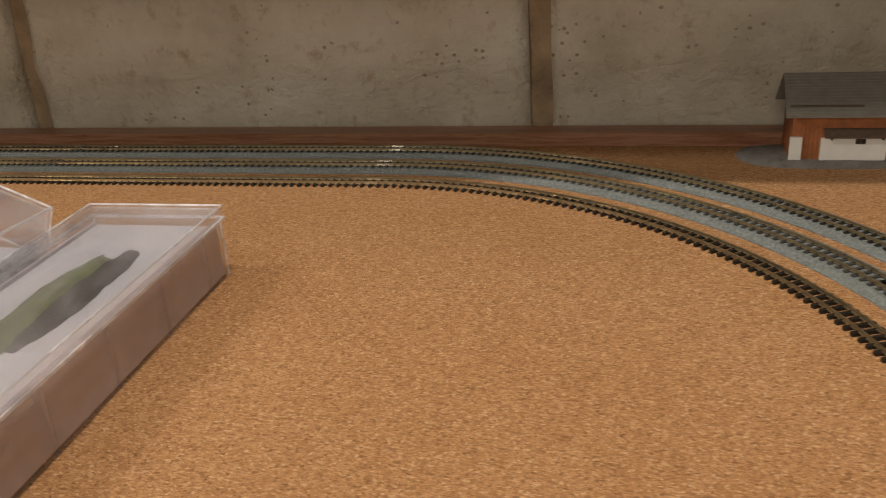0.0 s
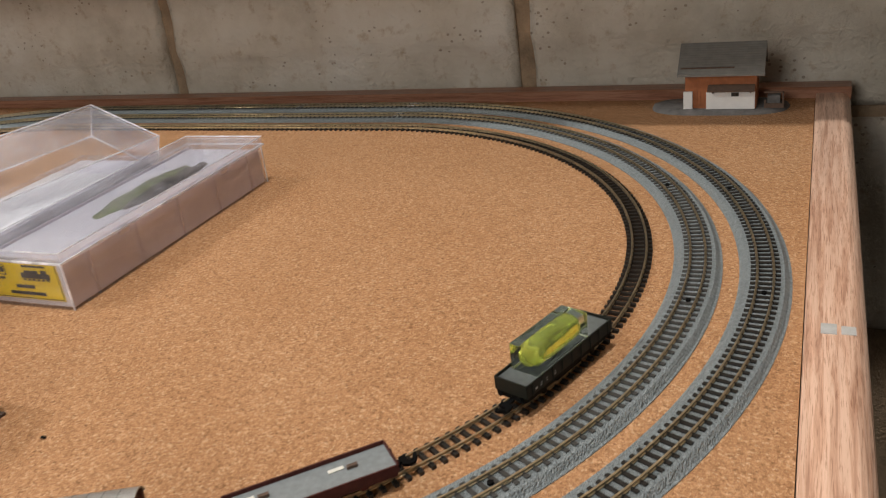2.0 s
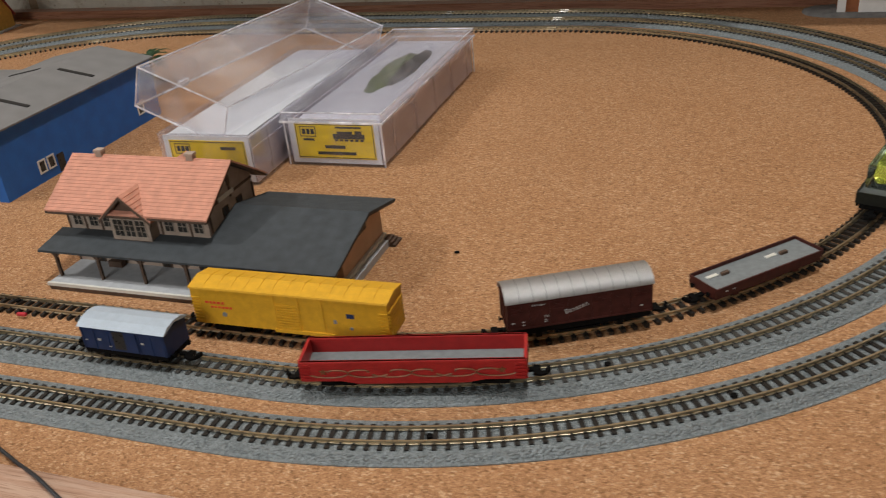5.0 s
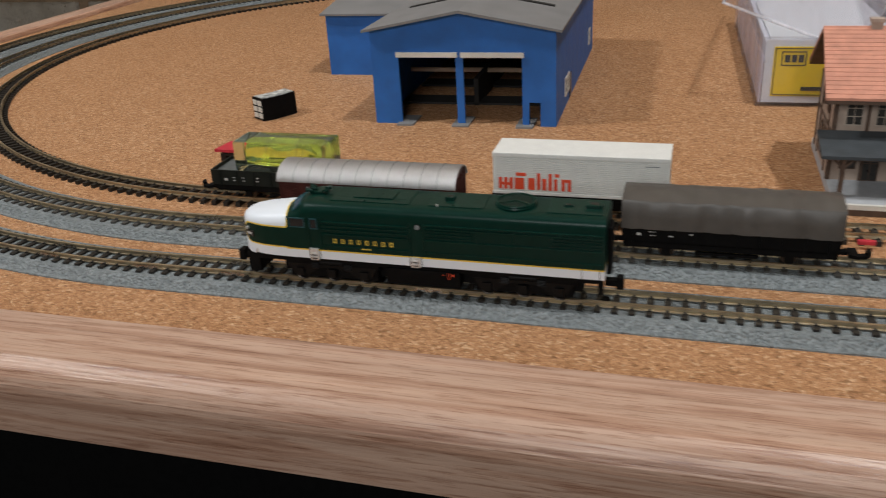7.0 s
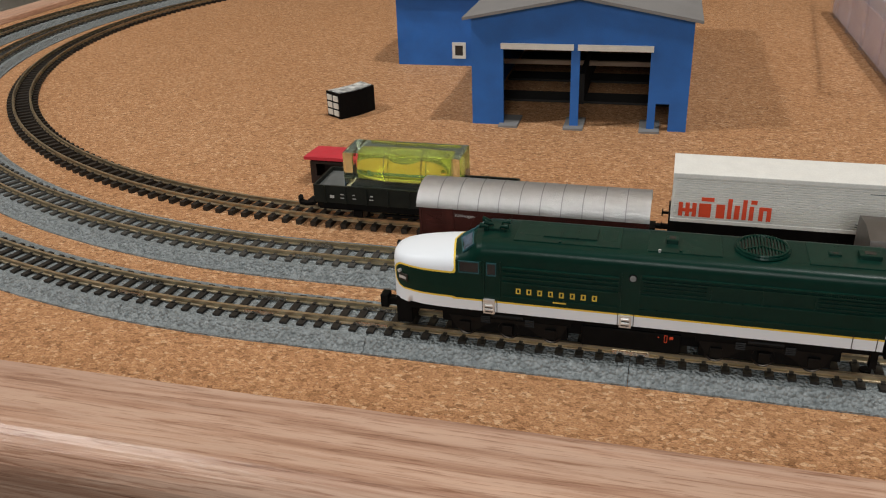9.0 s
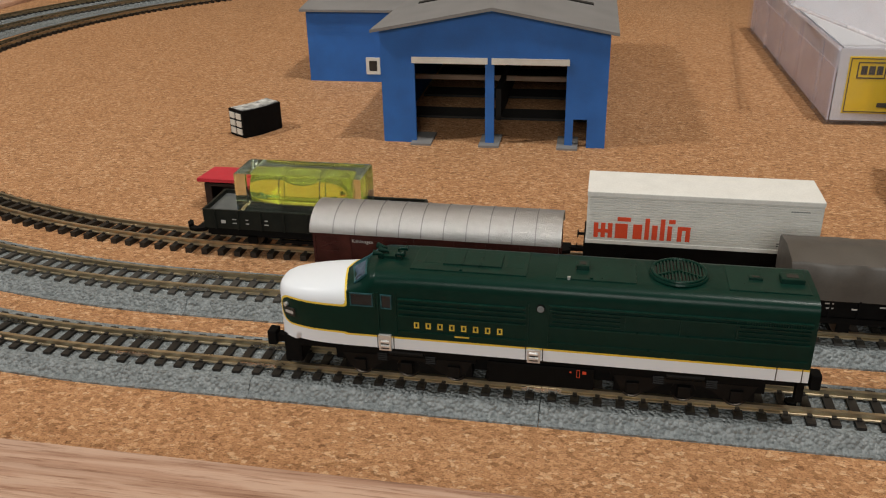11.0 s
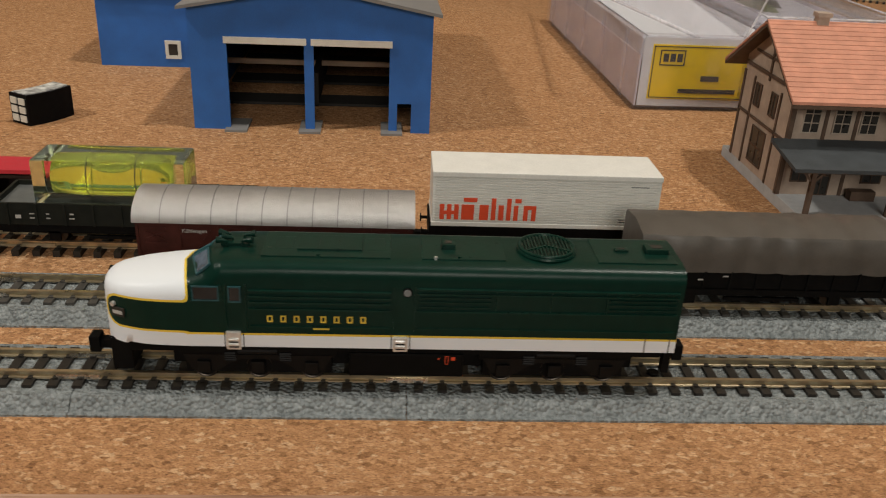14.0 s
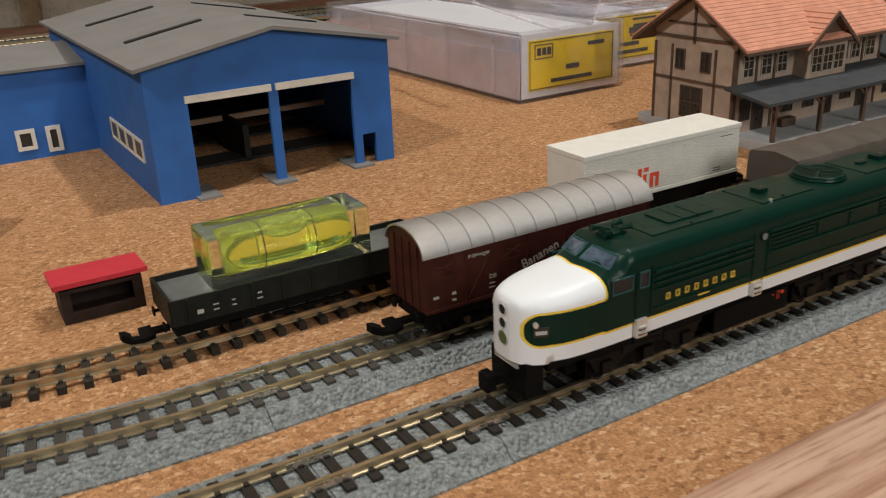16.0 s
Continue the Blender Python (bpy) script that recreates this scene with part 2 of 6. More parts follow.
GONDRED = worn("red_car_paint", (0.40, 0.018, 0.016), 0.45, 0, 0.15, 300)
CARBLUE = worn("dark_blue_car_paint", (0.012, 0.030, 0.095), 0.5, 0, 0.2, 300)
BLUEGREYROOF = worn("pale_blue_grey_roof", (0.42, 0.48, 0.54), 0.5, 0, 0.06, 300)
SHEDBLUE = worn("blue_card_wall", (0.022, 0.125, 0.42), 0.6, 0, 0.12, 120, 0.00005)
SHEDROOF = worn("grey_card_roof", (0.20, 0.195, 0.19), 0.75, 0, 0.1, 90)
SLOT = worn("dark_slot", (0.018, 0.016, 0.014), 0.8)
SCUFFED = worn("scuffed_white_card", (0.42, 0.42, 0.40), 0.8, 0, 0.75, 420, 0.0001, 1800)
OFFWHITE = worn("off_white_frame", (0.66, 0.64, 0.57), 0.6, 0, 0.06)
TERRACOTTA = worn("terracotta_roof_tiles", (0.60, 0.275, 0.185), 0.7, 0, 0.14, 260)
SLATE = worn("dark_grey_slate", (0.048, 0.055, 0.06), 0.75, 0, 0.22, 220, 0.0001, 1500)
FRAMETAN = worn("pale_brown_frames", (0.40, 0.33, 0.265), 0.7, 0, 0.1)
WEATHERED = worn("weathered_cream_wall", (0.41, 0.32, 0.255), 0.8, 0, 0.18, 200)
BEIGEWALL = worn("beige_wall", (0.52, 0.375, 0.265), 0.8, 0, 0.08, 150)
TIMBER = worn("dark_brown_timber", (0.10, 0.062, 0.042), 0.75, 0, 0.25, 400)
STONEGREY = worn("pale_grey_platform", (0.43, 0.44, 0.45), 0.8, 0, 0.1, 300)
DARKGLASS = worn("dark_window", (0.03, 0.028, 0.025), 0.3)
RED = worn("red_hut_roof", (0.52, 0.03, 0.045), 0.55, 0, 0.08)
BROWNHUT = worn("dark_brown_hut", (0.030, 0.019, 0.0155), 0.7, 0, 0.25, 400, spec=0.2)
LABEL = worn("yellow_label", (0.80, 0.56, 0.012), 0.4, 0, 0.03)
PRINT = worn("black_print", (0.03, 0.026, 0.02), 0.6)
FOAM = worn("white_tray_insert", (0.52, 0.52, 0.58), 0.6, 0, 0.05, 60)
CARDWHITE = worn("white_card", (0.60, 0.61, 0.64), 0.6, 0, 0.03, 60)
CLEAR = clear("clear_plastic", (0.985, 0.98, 0.99), 0.06, (0.90, 0.88, 0.93))
CLEARTOP = clear("clear_lid_plastic", (0.985, 0.98, 0.99), 0.085, (0.92, 0.90, 0.96))
# Extra white in the rims paints their bright edge glints.
EDGE = clear("clear_plastic_edge", (0.98, 0.98, 0.99), 0.6, (0.95, 0.94, 0.98), 0.3)
LINER = worn("lilac_paper_liner", (0.60, 0.54, 0.60), 0.5, 0, 0.15, 60)
ADAPTER = worn("grey_feeder_plastic", (0.185, 0.20, 0.208), 0.45, 0, 0.1, 300)
CABLE = worn("black_cable", (0.02, 0.022, 0.025), 0.4)
OLIVE = worn("green_loco_paint", (0.085, 0.115, 0.03), 0.5, 0, 0.35, 120)
LEAF = worn("dark_leaf", (0.02, 0.055, 0.018), 0.6, 0, 0.4, 500)
YELLOWWALL = worn("yellow_house_wall", (0.70, 0.44, 0.10), 0.7, 0, 0.1)
REDROOF = worn("red_brown_roof", (0.30, 0.055, 0.040), 0.7, 0, 0.2, 150)
GREYROOF = worn("grey_plank_roof", (0.215, 0.20, 0.175), 0.8, 0, 0.12, 200)
ORANGEWOOD = worn("orange_brown_planks", (0.34, 0.12, 0.045), 0.7, 0, 0.2, 250)
WHITEWALL = worn("white_plaster", (0.74, 0.73, 0.70), 0.75, 0, 0.05, 150)
MOUND = worn("grey_ground_mound", (0.17, 0.16, 0.15), 0.9, 0, 0.25, 200, 0.0008, 500)
ACRYLIC = bpy.data.materials.new("pale_green_acrylic")
ACRYLIC.use_nodes = True
for key, value in (("Base Color", (0.90, 1.0, 0.76, 1)), ("Roughness", 0.03), ("Transmission Weight", 1.0), ("IOR", 1.40)):
    ACRYLIC.node_tree.nodes["Principled BSDF"].inputs[key].default_value = value
FLUID = bpy.data.materials.new("yellow_green_fluid")
FLUID.use_nodes = True
for key, value in (("Base Color", (0.92, 0.97, 0.24, 1)), ("Roughness", 0.05), ("Transmission Weight", 0.93), ("IOR", 1.33)):
    FLUID.node_tree.nodes["Principled BSDF"].inputs[key].default_value = value
BUBBLE = bpy.data.materials.new("air_in_fluid")
BUBBLE.use_nodes = True
for key, value in (("Base Color", (1.0, 1.0, 1.0, 1)), ("Roughness", 0.02), ("Transmission Weight", 1.0), ("IOR", 0.74)):
    BUBBLE.node_tree.nodes["Principled BSDF"].inputs[key].default_value = value


# ---- mesh helpers ----
def finish(name, bm, material, smooth=False):
    me = bpy.data.meshes.new(name)
    bmesh.ops.recalc_face_normals(bm, faces=bm.faces)
    bm.to_mesh(me)
    bm.free()
    for m in material if isinstance(material, (list, tuple)) else [material]:
        me.materials.append(m)
    if smooth:
        for p in me.polygons:
            p.use_smooth = True
    return me


def part(name, bm, material, parent, label="", smooth=False):
    ob = new(name, finish(name, bm, material, smooth))
    ob.parent = parent
    return tagged(ob, label)


def solid(name, bm, material, label, category, kind="", smooth=False):
    return tagged(new(name, finish(name, bm, material, smooth)), label, category, "", kind)


def thing(name, m, label, category, group="", kind=""):
    ob = new(name)
    ob.empty_display_size = 0.01
    ob.matrix_basis = m
    return tagged(ob, label, category, group, kind)


def box(bm, x0, x1, y0, y1, z0, z1, bevel=0.0, m=None):
    vs = [bm.verts.new((x, y, z)) for z in (z0, z1) for y in (y0, y1) for x in (x0, x1)]
    fs = [bm.faces.new([vs[i] for i in q]) for q in ((0, 2, 3, 1), (4, 5, 7, 6), (0, 1, 5, 4), (2, 6, 7, 3), (0, 4, 6, 2), (1, 3, 7, 5))]
    if bevel:
        es = list({e for f in fs for e in f.edges})
        got = bmesh.ops.bevel(bm, geom=es, offset=bevel, segments=2, profile=0.7, affect="EDGES")
        vs = list({v for v in got["verts"]} | {v for v in vs if v.is_valid})
    if m is not None:
        bmesh.ops.transform(bm, matrix=m, verts=vs)
    return bm


def boxes(*rows, bevel=0.0):
    bm = bmesh.new()
    for r in rows:
        box(bm, *r[:6], bevel=bevel, m=r[6] if len(r) > 6 else None)
    return bm


def prism(bm, outline, axis, a, b):
    """An outline in the two other axes, drawn out along one axis from a to b."""
    def place(p, h):
        q = list(p)
        q.insert(axis, h)
        return q
    lo = [bm.verts.new(place(p, a)) for p in outline]
    hi = [bm.verts.new(place(p, b)) for p in outline]
    bm.faces.new(lo)
    bm.faces.new(hi)
    for i in range(len(lo)):
        j = (i + 1) % len(lo)
        bm.faces.new((lo[i], lo[j], hi[j], hi[i]))
    return bm


def rod(bm, p0, p1, r, n=10, r1=None):
    p0, p1 = Vector(p0), Vector(p1)
    q = (p1 - p0).to_track_quat("Z", "Y").to_matrix()
    r1 = r if r1 is None else r1
    rings = [[bm.verts.new(p + q @ Vector((rr * math.cos(a), rr * math.sin(a), 0))) for a in [2 * math.pi * i / n for i in range(n)]] for p, rr in ((p0, r), (p1, r1))]
    bm.faces.new(rings[0][::-1])
    bm.faces.new(rings[1])
    for i in range(n):
        j = (i + 1) % n
        bm.faces.new((rings[0][i], rings[0][j], rings[1][j], rings[1][i]))
    return bm


def tube(bm, points, r, n=8):
    rings = []
    for i, p in enumerate(points):
        d = Vector(points[min(i + 1, len(points) - 1)]) - Vector(points[max(i - 1, 0)])
        q = d.to_track_quat("Z", "Y").to_matrix()
        rings.append([bm.verts.new(Vector(p) + q @ Vector((r * math.cos(2 * math.pi * k / n), r * math.sin(2 * math.pi * k / n), 0))) for k in range(n)])
    for a, b in zip(rings, rings[1:]):
        for i in range(n):
            j = (i + 1) % n
            bm.faces.new((a[i], a[j], b[j], b[i]))
    bm.faces.new(rings[0][::-1])
    bm.faces.new(rings[-1])
    return bm


def lettering(name, text, size, m, material, parent, label=""):
    """Raised writing in the built-in font, turned into a mesh."""
    cu = bpy.data.curves.new(name, "FONT")
    cu.body, cu.size, cu.extrude, cu.align_x = text, size, 0.00003, "LEFT"
    tmp = new(name, cu)
    me = bpy.data.meshes.new_from_object(tmp.evaluated_get(bpy.context.evaluated_depsgraph_get()))
    bpy.data.objects.remove(tmp)
    me.materials.clear()
    me.materials.append(material)
    ob = new(name, me)
    ob.parent = parent
    ob.matrix_basis = m
    return tagged(ob, label)


FACE = pose(0, 0, 0, 90)  # writing that faces -y


# ---- the room ----
def wall_blocks():
    back = thing("wall_north", pose(0, 0.622, 0), "old pitted off-white painted concrete block wall", "wall", kind="structure")
    part("mortar", boxes((-2.2, 2.2, 0.008, 0.10, -0.80, 1.65)), MORTAR, back, "recessed brown mortar")
    first, step, high = -0.041, 0.350, 0.172
    for row in range(-1, 2):
        z0 = 0.0 - 0.016 + row * (high + 0.010)
        for k in range(-3, 4):
            x0 = first + k * step + (0.17 if row % 2 else 0.0)
            nx, nz = 56, 28
            bm = bmesh.new()
            grid = []
            for j in range(nz + 1):
                line = []
                for i in range(nx + 1):
                    x, z = x0 + 0.007 + (step - 0.014) * i / nx, z0 + high * j / nz
                    e = min(i, nx - i) / nx * step
                    e = min(e, min(j, nz - j) / nz * high)
                    y = 0.004 * max(0.0, 1 - e / 0.008) ** 2
                    y += 0.0020 * noise.noise(Vector((x * 22, z * 30, row))) + 0.0016 * noise.noise(Vector((x * 90, z * 120, 3)))
                    y -= 0.0035 * max(0.0, 1 - abs(z - z0 - 0.062) / 0.02) if row == 0 else 0
                    p = noise.noise(Vector((x * 130, z * 150, 7)))
                    y += 0.004 * max(0.0, p - 0.42)
                    wob = 0.002 * noise.noise(Vector((x * 5, z * 14, 9)))
                    line.append(bm.verts.new((x + wob, y, z)))
                grid.append(line)
            for j in range(nz):
                for i in range(nx):
                    bm.faces.new((grid[j][i], grid[j][i + 1], grid[j + 1][i + 1], grid[j + 1][i]))
            rim = grid[0] + [g[-1] for g in grid[1:]] + grid[-1][-2::-1] + [g[0] for g in grid[-2:0:-1]]
            far = [bm.verts.new((v.co.x, 0.009, v.co.z)) for v in rim]
            for a in range(len(rim)):
                b = (a + 1) % len(rim)
                bm.faces.new((rim[b], rim[a], far[a], far[b]))
            part("block", bm, BLOCK, back, smooth=True)


wall_blocks()
solid("wall_west", boxes((-2.3, -2.2, -2.2, 0.72, -0.80, 1.65)), PLASTER, "plain pale plastered wall", "wall", "structure")
solid("wall_east", boxes((2.2, 2.3, -2.2, 0.72, -0.80, 1.65)), PLASTER, "plain pale plastered wall", "wall", "structure")
solid("wall_south", boxes((-2.3, 2.3, -2.3, -2.2, -0.80, 1.65)), PLASTER, "plain pale plastered wall", "wall", "structure")
solid("ceiling", boxes((-2.3, 2.3, -2.3, 0.72, 1.65, 1.70)), PLASTER, "plain pale ceiling", "ceiling", "structure")
solid("floor", boxes((-2.3, 2.3, -2.3, 0.72, -0.85, -0.80)), FLOORMAT, "dark concrete floor", "floor", "structure")
# Out of view; added to keep lamp light off the back tracks and wall.
solid("shade_ledge", boxes((-2.0, 2.0, 0.465, 0.612, 0.145, 0.185)), PLASTER, "unseen ledge added to shade the back strip", "ledge", "structure")

# ---- the layout board: cork sheet in a wooden frame on a table ----
XL, XR, YF, YB = -0.390, 0.527, -0.0225, 0.588
board = thing("layout_board", pose(0, 0, 0), "cork-covered layout board in a pale wooden frame", "board")
part("cork_sheet", boxes((XL, XR, YF, YB, -0.006, 0.0)), CORK, board, "speckled orange-brown cork sheet")
part("base_panel", boxes((XL, XR, YF, YB, -0.028, -0.0065)), WOOD_X, board)


def rail_profile(bm, axis, inner, outer, a, b, top=0.0035, low=-0.034):
    """A frame rail with a rounded outer shoulder."""
    s = 1 if outer > inner else -1
    pts = [(inner, low), (inner, top - 0.0008), (inner + s * 0.0008, top)]
    r = 0.007
    for k in range(7):
        t = k / 6 * math.pi / 2
        pts.append((outer - s * r * (1 - math.sin(t)), top - r * (1 - math.cos(t))))
    pts.append((outer, low))
    return prism(bm, pts if s > 0 else pts[::-1], axis, a, b)


part("frame_rail", rail_profile(bmesh.new(), 0, YF - 0.0004, YF - 0.0245, XL - 0.0225, XR + 0.0225, 0.0035, -0.0150), WOOD_X, board)
part("frame_rail", rail_profile(bmesh.new(), 0, YB + 0.0004, YB + 0.0225, XL - 0.0225, XR + 0.0225, 0.0075), WOOD_BACK, board, "darker reddish back rail")
part("frame_rail", rail_profile(bmesh.new(), 1, XR + 0.0004, XR + 0.0225, YF - 0.0002, YB + 0.0002), WOOD_Y, board)
part("frame_rail", rail_profile(bmesh.new(), 1, XL - 0.0004, XL - 0.0225, YF - 0.0002, YB + 0.0002), WOOD_Y, board)
part("sticker_remnant", boxes((XR + 0.006, XR + 0.0115, 0.258, 0.2655, 0.0035, 0.0038), (XR + 0.013, XR + 0.018, 0.2585, 0.2645, 0.0035, 0.0037)), WHITEPRINT, board, "scuffed white mark")
table = thing("table", pose(0, 0, 0), "dark table under the layout board", "table")
part("tabletop", boxes((XL + 0.04, XR - 0.04, YF + 0.06, YB - 0.02, -0.056, -0.034), bevel=0.002), BLACK, table)
# Added black panel: stands for the darkness below, hides the lit wall behind.
part("blackout_panel", boxes((XL + 0.02, XR - 0.02, YF + 0.020, YF + 0.034, -0.80, -0.034)), BLACK, table, "black panel added for the darkness under the board")
for x in (XL + 0.08, XR - 0.08):
    for y in (YF + 0.10, YB - 0.06):
        part("leg", boxes((x - 0.02, x + 0.02, y - 0.02, y + 0.02, -0.80, -0.056)), BLACK, table)

# ---- the three ovals of track ----
CX0, CX1, CY = -0.0815, 0.2300, 0.2910


class Loop:
    """A stadium-shaped line: straight front and back, half circles at the ends. Distance runs from x = 0 on the front, to the right."""

    def __init__(self, radius, z):
        self.r, self.z = radius, z
        self.a = CX1
        self.arc = math.pi * radius
        self.back = CX1 - CX0
        self.length = 2 * self.arc + 2 * self.back

    def at(self, s, side=0.0):
        """Place and heading; side: metres outwards."""
        s %= self.length
        r = self.r + side
        if s < self.a:
            return s, CY - r, 0.0
        s -= self.a
        if s < self.arc:
            t = s / self.r
            return CX1 + r * math.sin(t), CY - r * math.cos(t), t
        s -= self.arc
        if s < self.back:
            return CX1 - s, CY + r, math.pi
        s -= self.back
        if s < self.arc:
            t = s / self.r
            return CX0 - r * math.sin(t), CY + r * math.cos(t), math.pi + t
        s -= self.arc
        return CX0 + s, CY - r, 0.0

    def spot(self, s, lift=0.0):
        x, y, h = self.at(s)
        return Matrix.Translation((x, y, lift)) @ Matrix.Rotation(h, 4, "Z")

    def sweep(self, bm, outline, s0, s1, step=0.008):
        """An outline of (side, height) drawn along the line."""
        n = max(2, int((s1 - s0) / step) + 1)
        rings = []
        for i in range(n + 1):
            s = s0 + (s1 - s0) * i / n
            ring = []
            for side, z in outline:
                x, y, _ = self.at(s, side)
                ring.append(bm.verts.new((x, y, z)))
            rings.append(ring)
        k = len(outline)
        for a, b in zip(rings, rings[1:]):
            for i in range(k):
                j = (i + 1) % k
                bm.faces.new((a[i], a[j], b[j], b[i]))
        bm.faces.new(rings[0][::-1])
        bm.faces.new(rings[-1])
        return bm


OUTER, MIDDLE, INNER = Loop(0.2818, 0.0042), Loop(0.2537, 0.0042), Loop(0.2275, 0.0027)


def rail_outline(c, z0, z1):
    h = (z1 - z0)
    return [(c - 0.0006, z0), (c + 0.0006, z0), (c + 0.00055, z0 + h * 0.2), (c + 0.00018, z0 + h * 0.3), (c + 0.00018, z0 + h * 0.65), (c + 0.00036, z0 + h * 0.75), (c + 0.00036, z1), (c - 0.00036, z1), (c - 0.00036, z0 + h * 0.75), (c - 0.00018, z0 + h * 0.65), (c - 0.00018, z0 + h * 0.3), (c - 0.00055, z0 + h * 0.2)]


def track(loop, label, bedded, tie_step, near, joints, wood):
    ob = thing("railway_track", pose(0, 0, 0), label, "railway track", "oval track loops")
    z0 = 0.0024 if bedded else 0.0003
    top = z0 + 0.0006 if bedded else 0.0014
    if bedded:
        cuts = sorted(j % loop.length for j in joints)
        for a, b in zip(cuts, cuts[1:] + [cuts[0] + loop.length]):
            bm = loop.sweep(bmesh.new(), [(-0.0106, 0.0), (0.0106, 0.0), (0.0106, 0.0004), (0.0096, 0.0005), (0.0077, z0), (-0.0077, z0), (-0.0096, 0.0005), (-0.0106, 0.0004)], a + 0.00008, b - 0.00008, 0.006)
            part("roadbed", bm, BALLAST, ob, "moulded grey ballast base")
    for c in (-0.0033, 0.0033):
        part("rail", loop.sweep(bmesh.new(), rail_outline(c, top - 0.0001, loop.z), 0, loop.length - 0.0001, 0.006), RAIL, ob, smooth=False)
    for j in joints:
        for c in (-0.0033, 0.0033):
            part("rail_joiner", loop.sweep(bmesh.new(), [(c - 0.00060, top), (c + 0.00060, top), (c + 0.00046, loop.z - 0.0005), (c - 0.00046, loop.z - 0.0005)], j - 0.0036, j + 0.0036, 0.002), STEEL if bedded else RAIL, ob)
    bm = boxes((-0.0008, 0.0008, -0.0060, 0.0060, z0 - 0.0003, top))
    for y in (-0.0033, 0.0033):
        box(bm, -0.0004, 0.0004, y - 0.0010, y + 0.0010, top, top + 0.0003)
    tie = finish("tie", bm, wood)
    count = int(loop.length / tie_step)
    rest = bmesh.new()
    for i in range(count):
        s = (i + 0.5) * loop.length / count
        x, y, h = loop.at(s)
        m = loop.spot(s)
        if near(x, y):
            t = new("tie", tie)
            t.parent = ob
            t.matrix_basis = m
        else:
            box(rest, -0.0008, 0.0008, -0.0060, 0.0060, z0 - 0.0003, top, m=m)
            for yy in (-0.0033, 0.0033):
                box(rest, -0.0004, 0.0004, yy - 0.0010, yy + 0.0010, top, top + 0.0003, m=m)
    tagged(part("tie", rest, wood, ob), kind="stuff")
    return ob


def near_side(x, y):
    return y < 0.135 or (x > 0.40 and y < 0.35)


def screws(loop, parent, places):
    for s in places:
        m = loop.spot(s, 0.0030)
        bm = rod(bmesh.new(), (0, 0, -0.0006), (0, 0, 0.0004), 0.0011, 12)
        bmesh.ops.transform(bm, matrix=m, verts=bm.verts)
        part("track_screw", bm, BLACK, parent, "black screw head")


def curve_joints(loop, pieces, front):
    a0, a1 = loop.a, loop.a + loop.arc
    b0 = a1 + loop.back
    return front + [a0 + loop.arc * k / pieces for k in range(pieces + 1)] + [a1 + loop.back * k / 3 for k in (1, 2)] + [b0 + loop.arc * k / pieces for k in range(pieces + 1)]


outer = track(OUTER, "outer oval of gauge track on grey moulded roadbed", True, 0.00405, near_side, curve_joints(OUTER, 4, [0.0, 0.120, 0.185, -0.055, -0.115]), TIE)
middle = track(MIDDLE, "middle oval of gauge track on grey moulded roadbed", True, 0.0042, near_side, curve_joints(MIDDLE, 4, [0.022, 0.130, -0.030]), GREYTIE)
inner = track(INNER, "inner oval of gauge track lying bare on the cork", False, 0.0044, near_side, curve_joints(INNER, 6, [0.095, 0.112, -0.05]), TIE)
screws(OUTER, outer, [0.044, -0.024, 0.170, OUTER.a + 0.165, OUTER.a + 0.29, OUTER.a + 0.44, OUTER.a + 0.56, OUTER.a + 0.07])
screws(MIDDLE, middle, [0.028, 0.15, MIDDLE.a + 0.12, MIDDLE.a + 0.25, MIDDLE.a + 0.385, MIDDLE.a + 0.52])
screws(INNER, inner, [0.10, INNER.a + 0.06])


# ---- rolling stock: parts shared by the cars (z = 0 is the rail head) ----
def wheelset(parent, x, r=0.0021):
    for y in (-0.0033, 0.0033):
        bm = rod(bmesh.new(), (x, y - 0.0005, r), (x, y + 0.0005, r), r, 16)
        rod(bm, (x, y - 0.0008, r), (x, y + 0.0008, r), 0.0007, 8)
        part("wheel", bm, WHEEL, parent)
    part("axle", rod(bmesh.new(), (x, -0.0033, r), (x, 0.0033, r), 0.0004, 8), WHEEL, parent)


def coupler(parent, x, way, z=0.0026):
    """A system hook: shank, flat pad and an upturned open jaw."""
    bm = boxes((min(x, x + way * 0.0034), max(x, x + way * 0.0034), -0.0008, 0.0008, z - 0.0003, z + 0.0006))
    claw = [(0.0030, -0.0022), (0.0052, -0.0030), (0.0074, -0.0024), (0.0086, -0.0006), (0.0088, 0.0012), (0.0078, 0.0010), (0.0068, -0.0008), (0.0056, -0.0012), (0.0053, 0.0022), (0.0030, 0.0022)]
    prism(bm, [(x + way * a, b) for a, b in claw], 2, z - 0.0004, z + 0.0005)
    prism(bm, [(x + way * a, b) for a, b in ((0.0074, -0.0024), (0.0086, -0.0006), (0.0088, 0.0012), (0.0078, 0.0010), (0.0070, -0.0008))], 2, z + 0.0005, z + 0.0011)
    part("coupler", bm, BLACK, parent, "black hook coupler")


def buffers(parent, x, way, z=0.0048):
    for y in (-0.0041, 0.0041):
        bm = rod(bmesh.new(), (x, y, z), (x + way * 0.0014, y, z), 0.0004, 8)
        rod(bm, (x + way * 0.0014, y, z), (x + way * 0.0017, y, z), 0.0010, 12)
        part("buffer", bm, BLACK, parent)


